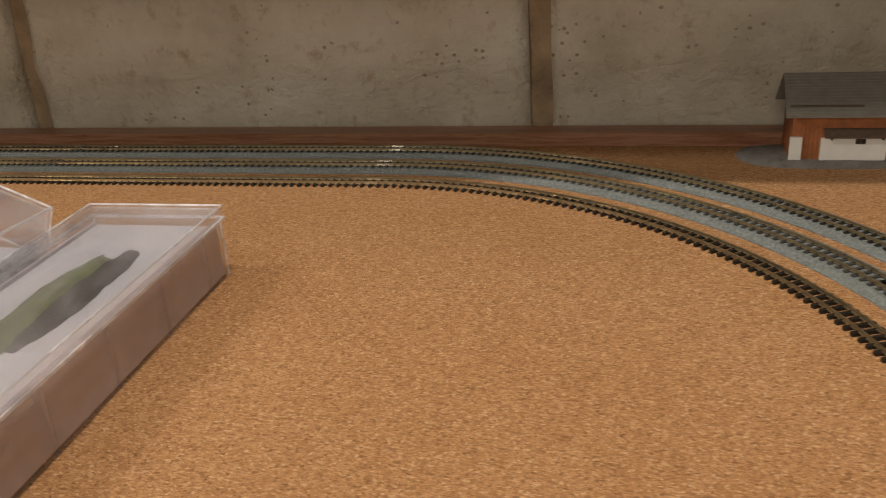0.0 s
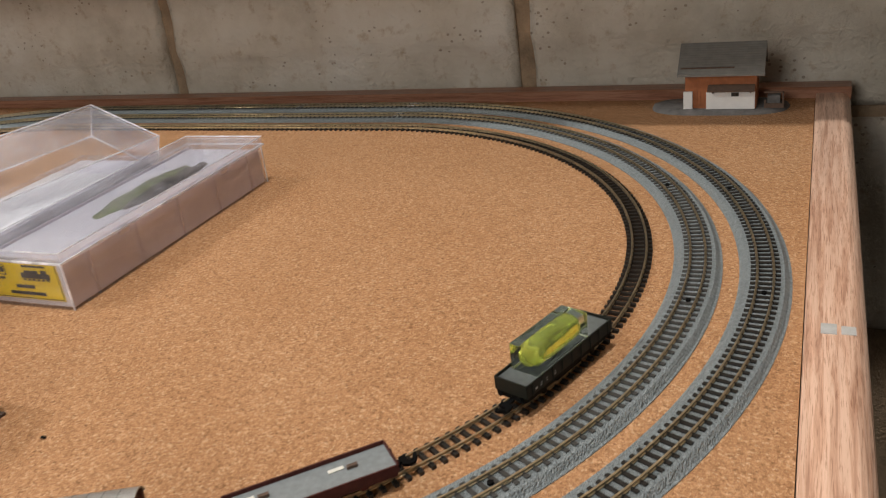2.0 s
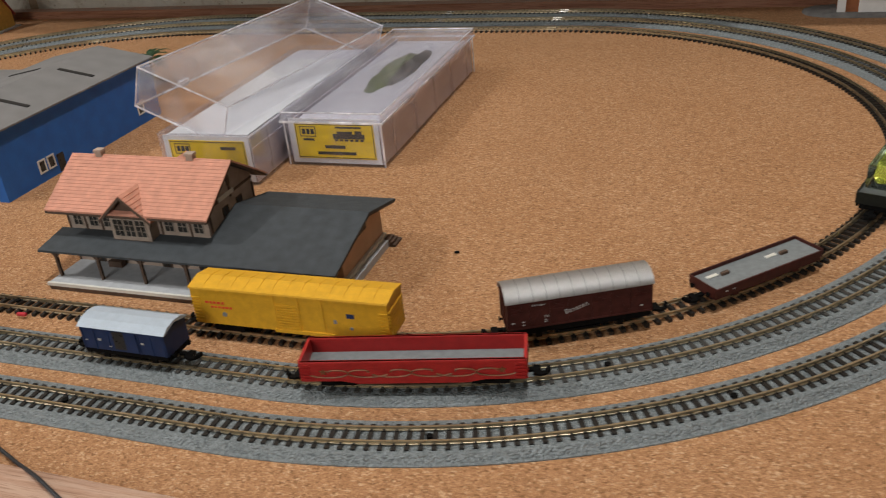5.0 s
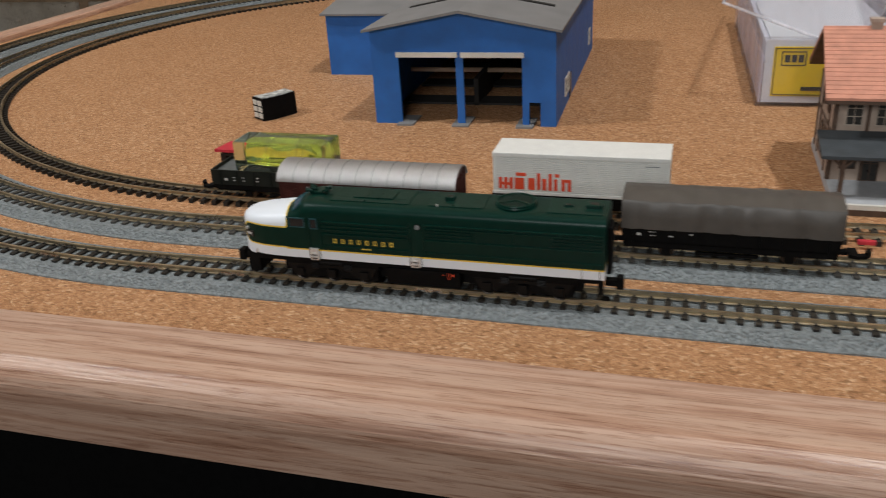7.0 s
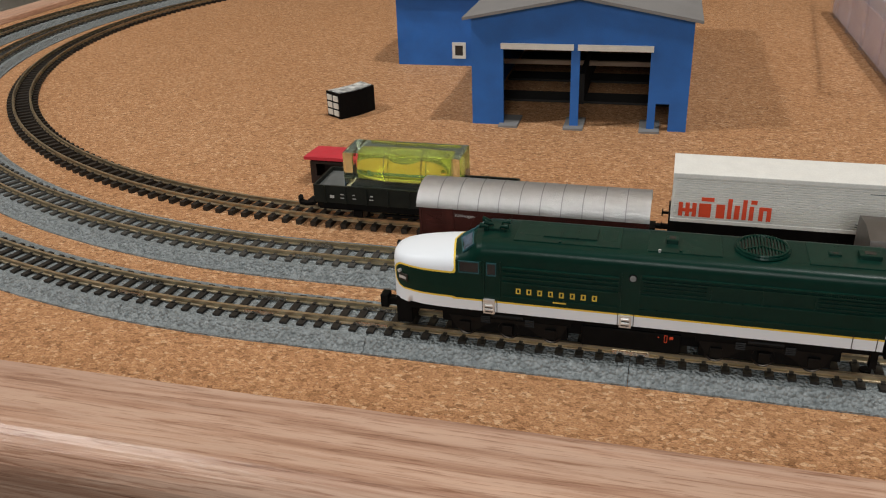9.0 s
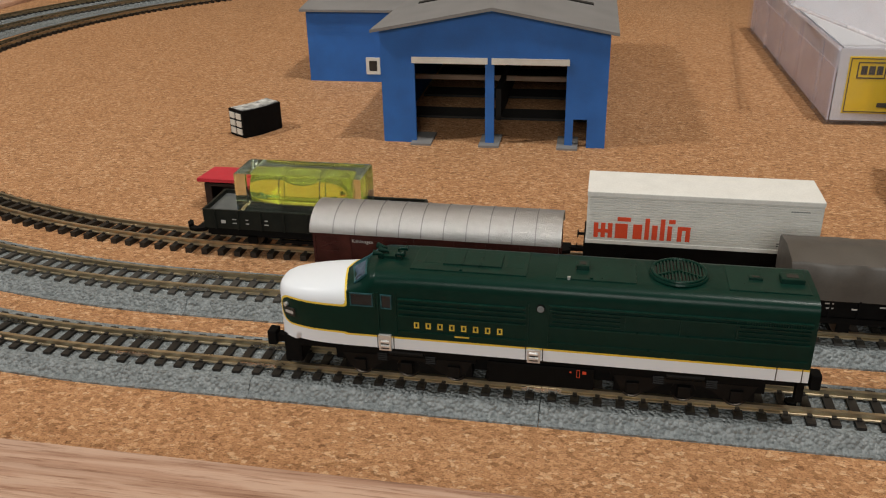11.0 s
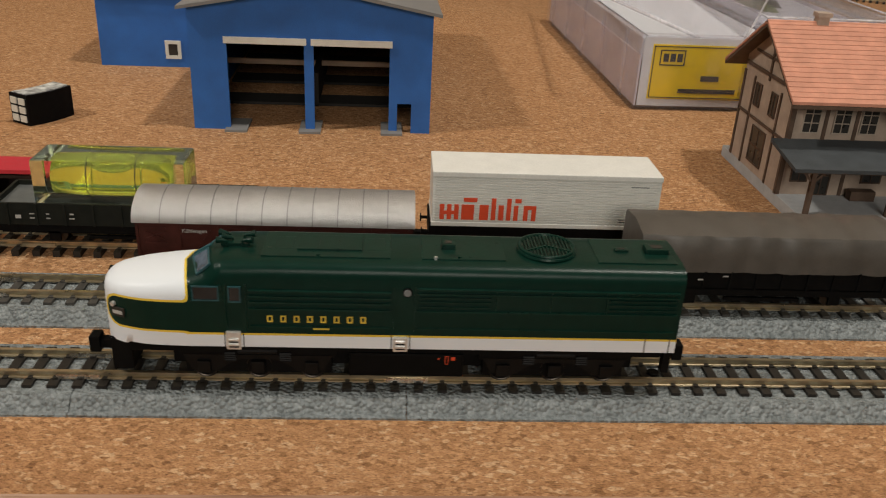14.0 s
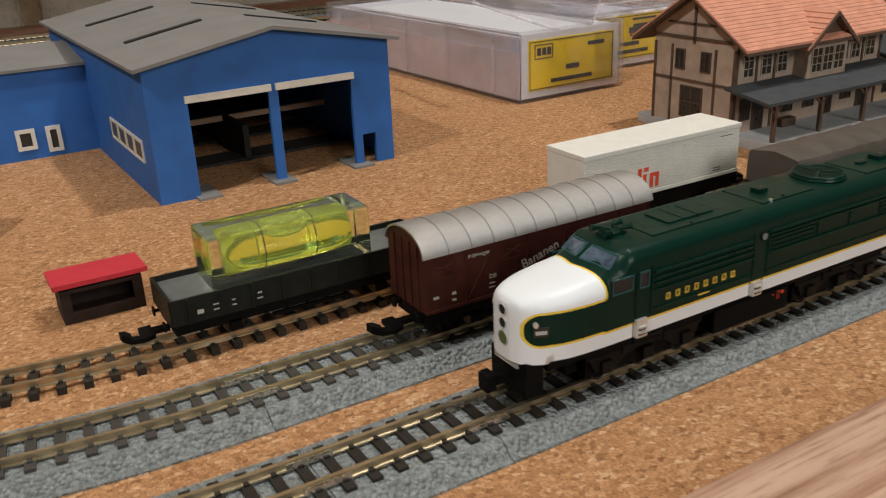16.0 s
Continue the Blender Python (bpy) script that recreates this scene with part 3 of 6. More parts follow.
def two_axle_frame(parent, half, wide, z1, material=None):
    mt = material or BLACK
    bm = boxes((-half, half, -wide + 0.0012, wide - 0.0012, 0.0030, z1))
    for s in (-1, 1):
        box(bm, -half, half, s * (wide - 0.0004) - 0.0004, s * (wide - 0.0004) + 0.0004, z1 - 0.0016, z1)
    part("underframe", bm, mt, parent)
    for x in (-half * 0.58, half * 0.58):
        wheelset(parent, x)
        for s in (-1, 1):
            bm = boxes((x - 0.0012, x + 0.0012, s * (wide - 0.0014) - 0.0003, s * (wide - 0.0014) + 0.0003, 0.0012, z1))
            box(bm, x - 0.0030, x + 0.0030, s * (wide - 0.0014) - 0.0003, s * (wide - 0.0014) + 0.0003, 0.0030, 0.0037)
            part("axle_guard", bm, mt, parent)
    for s in (-1, 1):
        part("brake_rigging", boxes((-half * 0.3, half * 0.3, s * (wide - 0.0016) - 0.0004, s * (wide - 0.0016) + 0.0004, 0.0018, 0.0025)), mt, parent)
    for way in (-1, 1):
        coupler(parent, way * half, way)
        buffers(parent, way * half, way)


def data_panels(parent, rows, y):
    """Small white lettering panels too small to read."""
    for x0, x1, z0, z1 in rows:
        z1 = z0 + 0.5 * (z1 - z0)
        part("data_marking", boxes((x0, x0 + 0.7 * (x1 - x0), y - 0.00006, y, z0, z1)), WHITEPRINT, parent, "illegible white lettering")


def banana_van(m, label):
    ob = thing("covered_wagon", m, label, "railway wagon", "silver-roofed maroon wagons")
    half, w, z0, z1, crown = 0.0258, 0.0067, 0.0060, 0.0168, 0.0206
    arc = [(w * math.sin(t), z1 + (crown - z1) * math.cos(t)) for t in [math.radians(a) for a in range(-90, 91, 10)]]
    part("body", prism(bmesh.new(), [(-w, z0), (w, z0)] + arc[::-1], 0, -half, half), MAROON, ob)
    o = w + 0.0004
    out = [(o * math.sin(math.radians(a)), z1 - 0.0002 + (crown + 0.0005 - z1) * math.cos(math.radians(a))) for a in range(-90, 91, 6)]
    inn = [((o - 0.0004) * math.sin(math.radians(a)), z1 - 0.0002 + (crown + 0.0001 - z1) * math.cos(math.radians(a))) for a in range(90, -91, -6)]
    roof = part("roof", prism(bmesh.new(), out + inn, 0, -half - 0.0005, half + 0.0005), SILVERROOF, ob, "silver-painted arched roof")
    for i in range(1, 11):
        x = -half + 2 * half * i / 11
        strip = [((o + 0.0001) * math.sin(math.radians(a)), z1 - 0.0002 + (crown + 0.00062 - z1) * math.cos(math.radians(a))) for a in range(-88, 89, 8)]
        strip += [(p[0] * 0.98, p[1] - 0.0002) for p in strip[::-1]]
        part("roof_rib", prism(bmesh.new(), strip, 0, x - 0.00010, x + 0.00010), SEAM, roof)
    for s in (-1, 1):
        y = s * w
        def strip(x0, x1, za, zb, name="side_batten"):
            part(name, boxes((x0, x1, min(y, y + s * 0.00022), max(y, y + s * 0.00022), za, zb)), MAROON, ob)
        strip(-half, half, z0, z0 + 0.0006, "sill")
        strip(-half, half, z1 - 0.0005, z1 - 0.0001, "top_rail")
        for x in (-0.0255, -0.0178, -0.0108, -0.0042, 0.0042, 0.0108, 0.0178, 0.0252):
            strip(x, x + 0.0003, z0, z1)
        for x in (-0.0232, -0.0085, 0.0062, 0.0205):
            for k in range(2):
                q = pose(x + 0.0010, y + s * 0.0001, 0.0140, 0, (-1) ** k * 22)
                part("brace", boxes((-0.0019, 0.0019, -0.00015, 0.00015, -0.00012, 0.00012, q)), MAROON, ob)
            strip(x - 0.0010, x + 0.0030, 0.0123, 0.0126, "vent_edge")
            strip(x - 0.0010, x + 0.0030, 0.0154, 0.0157, "vent_edge")
        part("diagonal_brace", boxes((-0.0048, 0.0048, -0.00012, 0.00012, -0.00014, 0.00014, pose(-0.0145, y + s * 0.0001, 0.0112, 0, -58))), MAROON, ob)
        part("diagonal_brace", boxes((-0.0048, 0.0048, -0.00012, 0.00012, -0.00014, 0.00014, pose(0.0145, y + s * 0.0001, 0.0112, 0, 58))), MAROON, ob)
        turn = FACE if s < 0 else pose(0, 0, 0, 90, 0, 180)
        lettering("lettering", "Bananen", 0.0026, Matrix.Translation((s * 0.0054, y + s * 0.0003, 0.0098)) @ pose(0, 0, 0, 0, -s * -16 if s > 0 else -16) @ turn, WHITEPRINT, ob, "slanted white lettering")
        lettering("lettering", "Kühlwagen", 0.00105, Matrix.Translation((s * 0.0172, y + s * 0.0003, 0.0148)) @ turn, WHITEPRINT, ob)
        lettering("lettering", "DB", 0.0012, Matrix.Translation((s * 0.0128, y + s * 0.0003, 0.0098)) @ turn, WHITEPRINT, ob)
        data_panels(ob, [(-0.0128, -0.0112, 0.0088, 0.0092), (-0.0130, -0.0110, 0.0080, 0.0084)] if s < 0 else [], y - 0.0003)
        data_panels(ob, [(-0.0244, -0.0228, 0.0086, 0.0096), (-0.0206, -0.0194, 0.0086, 0.0097), (-0.0206, -0.0194, 0.0074, 0.0083), (0.0215, 0.0228, 0.0084, 0.0094)] if s < 0 else [], y - 0.00005)
    for way in (-1, 1):
        for y in (-0.0042, -0.0014, 0.0014, 0.0042):
            x = way * half
            part("end_post", boxes((min(x, x + way * 0.0003), max(x, x + way * 0.0003), y - 0.0003, y + 0.0003, z0, z1 + 0.0016)), MAROON, ob)
    two_axle_frame(ob, half - 0.0006, w, z0)
    return ob


def vial_wagon(m, label, vial_x):
    ob = thing("flat_wagon", m, label, "railway wagon", "wagons carrying level vials")
    half, w, z0, zd, z1 = 0.0270, 0.0068, 0.0055, 0.0094, 0.0105
    part("deck", boxes((-half, half, -w, w, z0, zd)), DARKDECK, ob, "dark grey deck")
    bm = bmesh.new()
    for s in (-1, 1):
        box(bm, -half, half, s * w - 0.00025, s * w + 0.00025, z0, z1)
        for i in range(9):
            x = -half + 2 * half * (i + 0.5) / 9
            box(bm, x - 0.00022, x + 0.00022, s * (w + 0.0004) - 0.0002, s * (w + 0.0004) + 0.0002, z0, z1)
    part("side_board", bm, WAGONDARK, ob)
    for s in (-1, 1):
        part("end_board", boxes((s * half - 0.0003, s * half + 0.0003, -w, w, z0, z1)), WAGONDARK, ob)
    data_panels(ob, [(-0.0225, -0.0208, 0.0070, 0.0086), (-0.0195, -0.0180, 0.0080, 0.0085), (-0.0195, -0.0180, 0.0070, 0.0075), (-0.0160, -0.0150, 0.0080, 0.0085), (-0.0160, -0.0148, 0.0070, 0.0075), (-0.0110, -0.0098, 0.0080, 0.0087), (-0.0112, -0.0096, 0.0070, 0.0075)], -w - 0.0003)
    two_axle_frame(ob, half - 0.0005, w, z0)
    # the vial that lies on the deck
    vial = thing("level_vial", m @ Matrix.Translation((vial_x, 0, zd)), "clear yellow-green spirit level vial lying on the wagon deck", "level vial", "level vials")
    L, b, h = 0.0162, 0.0057, 0.0104
    block = part("acrylic_block", boxes((-L, L, -b, b, 0.0, h), bevel=0.0009), ACRYLIC, vial, "clear acrylic block")
    block.visible_shadow = False
    prof = [(-0.0128, 0.0), (-0.0128, 0.0034), (-0.006, 0.0038), (0.0, 0.0039), (0.006, 0.0038), (0.0128, 0.0034), (0.0128, 0.0)]
    bm = bmesh.new()
    rings = [[bm.verts.new((x, r * math.cos(2 * math.pi * k / 20), h / 2 + r * math.sin(2 * math.pi * k / 20))) for k in range(20)] for x, r in prof[1:-1]]
    for p, q in zip(rings, rings[1:]):
        for k in range(20):
            bm.faces.new((p[k], p[(k + 1) % 20], q[(k + 1) % 20], q[k]))
    bm.faces.new(rings[0][::-1])
    bm.faces.new(rings[-1])
    fl = part("fluid", bm, FLUID, vial, "bright yellow-green fluid", smooth=True)
    fl.visible_shadow = False
    for x in (-0.0052, 0.0052):
        ring = [(x, 0.00395 * math.cos(math.radians(a)), h / 2 + 0.00395 * math.sin(math.radians(a))) for a in range(0, 361, 18)]
        part("ring_mark", tube(bmesh.new(), ring, 0.00013, 6), PRINT, vial, "thin black ring line")
    bm = bmesh.new()
    bmesh.ops.create_uvsphere(bm, u_segments=20, v_segments=10, radius=1.0, matrix=Matrix.Translation((0, 0, h / 2 + 0.0025)) @ Matrix.Diagonal((0.0044, 0.0025, 0.0012, 1)))
    part("bubble", bm, BUBBLE, vial, "air bubble", smooth=True)
    return ob


def flat_red(m):
    ob = thing("flat_wagon", m, "low red-brown flat wagon with a grey deck and small weights", "railway wagon")
    half, w = 0.0262, 0.0066
    part("deck", boxes((-half, half, -w, w, 0.0050, 0.0066)), GREYDECK, ob, "grey deck")
    for s in (-1, 1):
        part("side_board", boxes((-half, half, s * w - 0.0003, s * w + 0.0003, 0.0046, 0.0080 if s > 0 else 0.0072)), MAROON, ob)
        part("end_board", boxes((s * half - 0.0003, s * half + 0.0003, -w, w, 0.0046, 0.0078)), MAROON, ob)
    for x, y in ((-0.0145, 0.0012), (0.0135, 0.0005)):
        part("ballast_weight", boxes((x - 0.0018, x + 0.0018, y - 0.0007, y + 0.0007, 0.0066, 0.0078), bevel=0.0003), TIMBER, ob)
        part("loose_strip", boxes((x - 0.0075, x - 0.0025, y + 0.0004, y + 0.0020, 0.0066, 0.0070), bevel=0.0001), OFFWHITE, ob)
    data_panels(ob, [(-0.0215, -0.0200, 0.0052, 0.0064), (-0.0180, -0.0165, 0.0052, 0.0062)], -w - 0.0003)
    two_axle_frame(ob, half - 0.0004, w, 0.0047, MAROON)
    return ob


def container_wagon(m):
    ob = thing("container_wagon", m, "black flat wagon carrying an off-white ribbed container", "railway wagon")
    two_axle_frame(ob, 0.0258, 0.0062, 0.0074)
    w = 0.0066
    box_ob = thing("shipping_container", m @ Matrix.Translation((0, 0, 0.0075)), "off-white ribbed shipping container with a red printed name", "container")
    L, H = 0.0253, 0.0125
    part("body", boxes((-L, L, -w, w, 0, H)), CREAM, box_ob)
    part("lid_panel", boxes((-L - 0.0001, L + 0.0001, -w - 0.0004, w + 0.0004, H - 0.0010, H + 0.0002), bevel=0.0002), CREAM, box_ob)
    part("bottom_rail", boxes((-L - 0.0001, L + 0.0001, -w - 0.0004, w + 0.0004, 0, 0.0009), bevel=0.0001), CREAM, box_ob)
    for i in range(17):
        z = 0.0013 + i * 0.00060
        for s in (-1, 1):
            part("rib", boxes((-L + 0.0004, L - 0.0004, s * w - 0.00030, s * w + 0.00030, z, z + 0.00032)), CREAM, box_ob)
    # the printed name: plain strokes in its colour
    x, low, mid, tall = -0.0236, 0.0016, 0.0052, 0.0068
    for strokes in (((0, 0.0010, low, mid), (0.0016, 0.0026, low, mid), (0.0032, 0.0042, low, mid), (0.0010, 0.0016, 0.0028, 0.0036), (0.0026, 0.0032, 0.0028, 0.0036)),
                    ((0, 0.0028, low, mid), (0.0004, 0.0034, 0.0058, tall)),
                    ((0, 0.0020, low, mid),),
                    ((0, 0.0010, low, tall), (0.0016, 0.0028, low, mid)),
                    ((0, 0.0010, low, tall),), ((0, 0.0010, low, mid), (0.0002, 0.0016, 0.0058, tall)),
                    ((0, 0.0010, low, mid), (0.0018, 0.0028, low, mid), (0.0010, 0.0018, mid - 0.0009, mid))):
        for xa, xb, za, zb in strokes:
            part("printed_shape", boxes((x + xa, x + xb, -w - 0.00036, -w - 0.00010, za, zb)), REDLETTER, box_ob, "red printed shape")
        x += max(q[1] for q in strokes) + 0.0006
    part("data_marking", boxes((0.0185, 0.0225, -w - 0.0002, -w, 0.0098, 0.0106)), GREYDECK, box_ob)
    part("placard", boxes((0.0165, 0.0190, -w - 0.0002, -w, 0.0014, 0.0024)), PRINT, box_ob)
    return ob


def tarp_wagon(m):
    ob = thing("covered_wagon", m, "black open wagon under a dark grey tarpaulin", "railway wagon")
    half, w = 0.0263, 0.0068
    part("wagon_body", boxes((-half, half, -w, w, 0.0050, 0.0094)), BLACK, ob)
    for s in (-1, 1):
        for i in range(10):
            x = -half + 2 * half * (i + 0.5) / 10
            part("stake", boxes((x - 0.0002, x + 0.0002, s * (w + 0.0002) - 0.0002, s * (w + 0.0002) + 0.0002, 0.0050, 0.0090)), BLACK, ob)
    data_panels(ob, [(-0.0225, -0.0210, 0.0070, 0.0084), (-0.0195, -0.0172, 0.0080, 0.0085), (-0.0192, -0.0172, 0.0070, 0.0075), (-0.0145, -0.0130, 0.0070, 0.0076), (-0.0095, -0.0080, 0.0078, 0.0084)], -w - 0.0002)
    bm = bmesh.new()
    nx = 44
    rings = []
    for i in range(nx + 1):
        u = -1 + 2 * i / nx
        x = u * (half + 0.0003)
        sag = 0.0004 * noise.noise(Vector((x * 160, 0, 2))) - 0.0003 * math.cos(x * 700)
        top = 0.0175 + sag if abs(u) < 0.97 else 0.0172
        ring = []
        for y, z, q in ((-w - 0.0004, 0.0088, 1), (-w - 0.0003, 0.0120, 1), (-w - 0.0001, 0.0157, 0.8), (-w + 0.0003, 0.0163, 0.4), (-w * 0.45, top - 0.0004, 0), (0, top, 0), (w * 0.45, top - 0.0004, 0), (w - 0.0003, 0.0163, 0.4), (w + 0.0001, 0.0157, 0.8), (w + 0.0003, 0.0120, 1), (w + 0.0004, 0.0088, 1)):
            k = 0.0006 * q * noise.noise(Vector((x * 380, z * 90, y * 50)))
            ring.append(bm.verts.new((x, y + (k if y < 0 else -k), z + (0.00025 * noise.noise(Vector((x * 300, y * 300, 5))) if z > 0.014 else 0))))
        rings.append(ring)
    for a, b in zip(rings, rings[1:]):
        for k in range(10):
            bm.faces.new((a[k], a[k + 1], b[k + 1], b[k]))
    for cap in (bm.faces.new(rings[0][::-1]), bm.faces.new(rings[-1])):
        for e in cap.edges:
            e.smooth = False
    for a, b in zip(rings, rings[1:]):
        for k in (3, 7):
            bm.edges.get((a[k], b[k])).smooth = False
    part("tarpaulin", bm, TARP, ob, "dark grey draped tarpaulin", smooth=True)
    two_axle_frame(ob, half - 0.0004, w, 0.0052)
    return ob


def blue_van(m):
    ob = thing("covered_wagon", m, "small dark blue van with a pale blue-grey roof", "railway wagon")
    half, w = 0.0178, 0.0066
    part("body", boxes((-half, half, -w, w, 0.0052, 0.0146)), CARBLUE, ob)
    bm = bmesh.new()
    out = [(-w - 0.0006, 0.0144), (-w * 0.6, 0.0162), (0, 0.0168), (w * 0.6, 0.0162), (w + 0.0006, 0.0144), (w, 0.0141), (0, 0.0160), (-w, 0.0141)]
    part("roof", prism(bm, out, 0, -half - 0.0006, half + 0.0006), BLUEGREYROOF, ob, "pale blue-grey curved roof")
    # Flat dark plate put in for the shaded inside of the doorway.
    part("doorway_shade", boxes((-0.0040, 0.0010, -w - 0.0002, -w, 0.0062, 0.0136)), DARKGLASS, ob, "dark plate for the shade in an open doorway")
    part("sliding_door", boxes((0.0012, 0.0062, -w - 0.0004, -w, 0.0058, 0.0138)), CARBLUE, ob)
    for x in (-0.0172, -0.0120, -0.0060, 0.0068, 0.0120, 0.0170):
        part("side_batten", boxes((x - 0.0002, x + 0.0002, -w - 0.0002, -w, 0.0052, 0.0146)), CARBLUE, ob)
    data_panels(ob, [(-0.0106, -0.0086, 0.0092, 0.0112), (0.0078, 0.0096, 0.0096, 0.0112), (-0.0062, -0.0048, 0.0070, 0.0078), (-0.0160, -0.0146, 0.0088, 0.0098)], -w - 0.0003)
    two_axle_frame(ob, half - 0.0003, w, 0.0053)
    return ob


def yellow_boxcar(m):
    ob = thing("boxcar", m, "yellow ribbed boxcar with faded red and blue markings", "railway wagon")
    half, w, z0, z1 = 0.0390, 0.0070, 0.0052, 0.0203
    part("body", boxes((-half, half, -w, w, z0, z1)), BOXYELLOW, ob)
    part("roof", prism(bmesh.new(), [(-w - 0.0004, z1 - 0.0003), (w + 0.0004, z1 - 0.0003), (w + 0.0002, z1 + 0.0004), (0, z1 + 0.0018), (-w - 0.0002, z1 + 0.0004)], 0, -half - 0.0004, half + 0.0004), BOXYELLOW, ob)
    for i in range(1, 14):
        x = -half + 2 * half * i / 14
        part("roof_rib", prism(bmesh.new(), [(-w, z1 + 0.0005), (0, z1 + 0.0020), (w, z1 + 0.0005), (0, z1 + 0.0016)], 0, x - 0.0002, x + 0.0002), BOXYELLOW, ob)
    y = -w
    for i in range(9):
        z = 0.0068 + i * 0.0011
        part("door_corrugation", boxes((-0.0045, 0.0045, y - 0.0003, y, z, z + 0.0005)), BOXYELLOW, ob)
    for x in (-0.0049, 0.0046, 0.0140):
        part("door_post", boxes((x, x + 0.0004, y - 0.0003, y, z0, z1 - 0.0004)), BOXYELLOW, ob)
    part("sill_step", boxes((-0.0060, 0.0180, y - 0.0004, y, z0 - 0.0006, z0 + 0.0008)), BOXYELLOW, ob)
    for s in (-1, 1):
        for i in range(8):
            z = 0.0064 + i * 0.0014
            part("corner_rung", boxes((s * half - (0.0034 if s > 0 else 0), s * half + (0.0034 if s < 0 else 0), y - 0.0005, y - 0.0001, z, z + 0.0004)), BOXYELLOW, ob)
            x = s * half
            part("end_rib", boxes((min(x, x + s * 0.0005), max(x, x + s * 0.0005), -w + 0.0006, w - 0.0006, z, z + 0.0007)), BOXYELLOW, ob)
    # faded markings, not legible
    x = -0.0335
    for i, wd in enumerate((0.0018, 0.0015, 0.0016, 0.0019, 0.0015)):
        part("printed_shape", boxes((x, x + wd - 0.0004, y - 0.00008, y, 0.0140, 0.0150)), REDLETTER, ob, "faded red lettering")
        x += wd
    x = -0.0315
    for i, wd in enumerate((0.0016, 0.0015, 0.0016, 0.0015, 0.0017, 0.0014)):
        part("printed_shape", boxes((x, x + wd - 0.0004, y - 0.00008, y, 0.0122, 0.0131)), REDLETTER, ob, "faded red lettering")
        x += wd
    part("emblem", rod(bmesh.new(), (-0.0262, y - 0.0001, 0.0098), (-0.0262, y, 0.0098), 0.0010, 16), GREYDECK, ob, "small grey emblem")
    part("emblem", boxes((0.0232, 0.0262, y - 0.0001, y, 0.0132, 0.0150)), CARBLUE, ob, "small blue and white shield")
    part("emblem", boxes((0.0180, 0.0192, y - 0.0001, y, 0.0105, 0.0120)), GREYDECK, ob)
    part("emblem", boxes((0.0240, 0.0252, y - 0.0001, y, 0.0085, 0.0096)), GREYDECK, ob)
    part("underframe", boxes((-half + 0.004, half - 0.004, -0.0030, 0.0030, 0.0034, z0)), BLACK, ob)
    for x in (-0.027, 0.027):
        part("bogie", boxes((x - 0.0062, x + 0.0062, -0.0050, -0.0042, 0.0012, 0.0034), (x - 0.0062, x + 0.0062, 0.0042, 0.0050, 0.0012, 0.0034), (x - 0.0014, x + 0.0014, -0.005, 0.005, 0.002, 0.0036)), BLACK, ob)
        wheelset(ob, x - 0.004, 0.0019)
        wheelset(ob, x + 0.004, 0.0019)
    for s in (-1, 1):
        coupler(ob, s * (half - 0.001), s)
    return ob


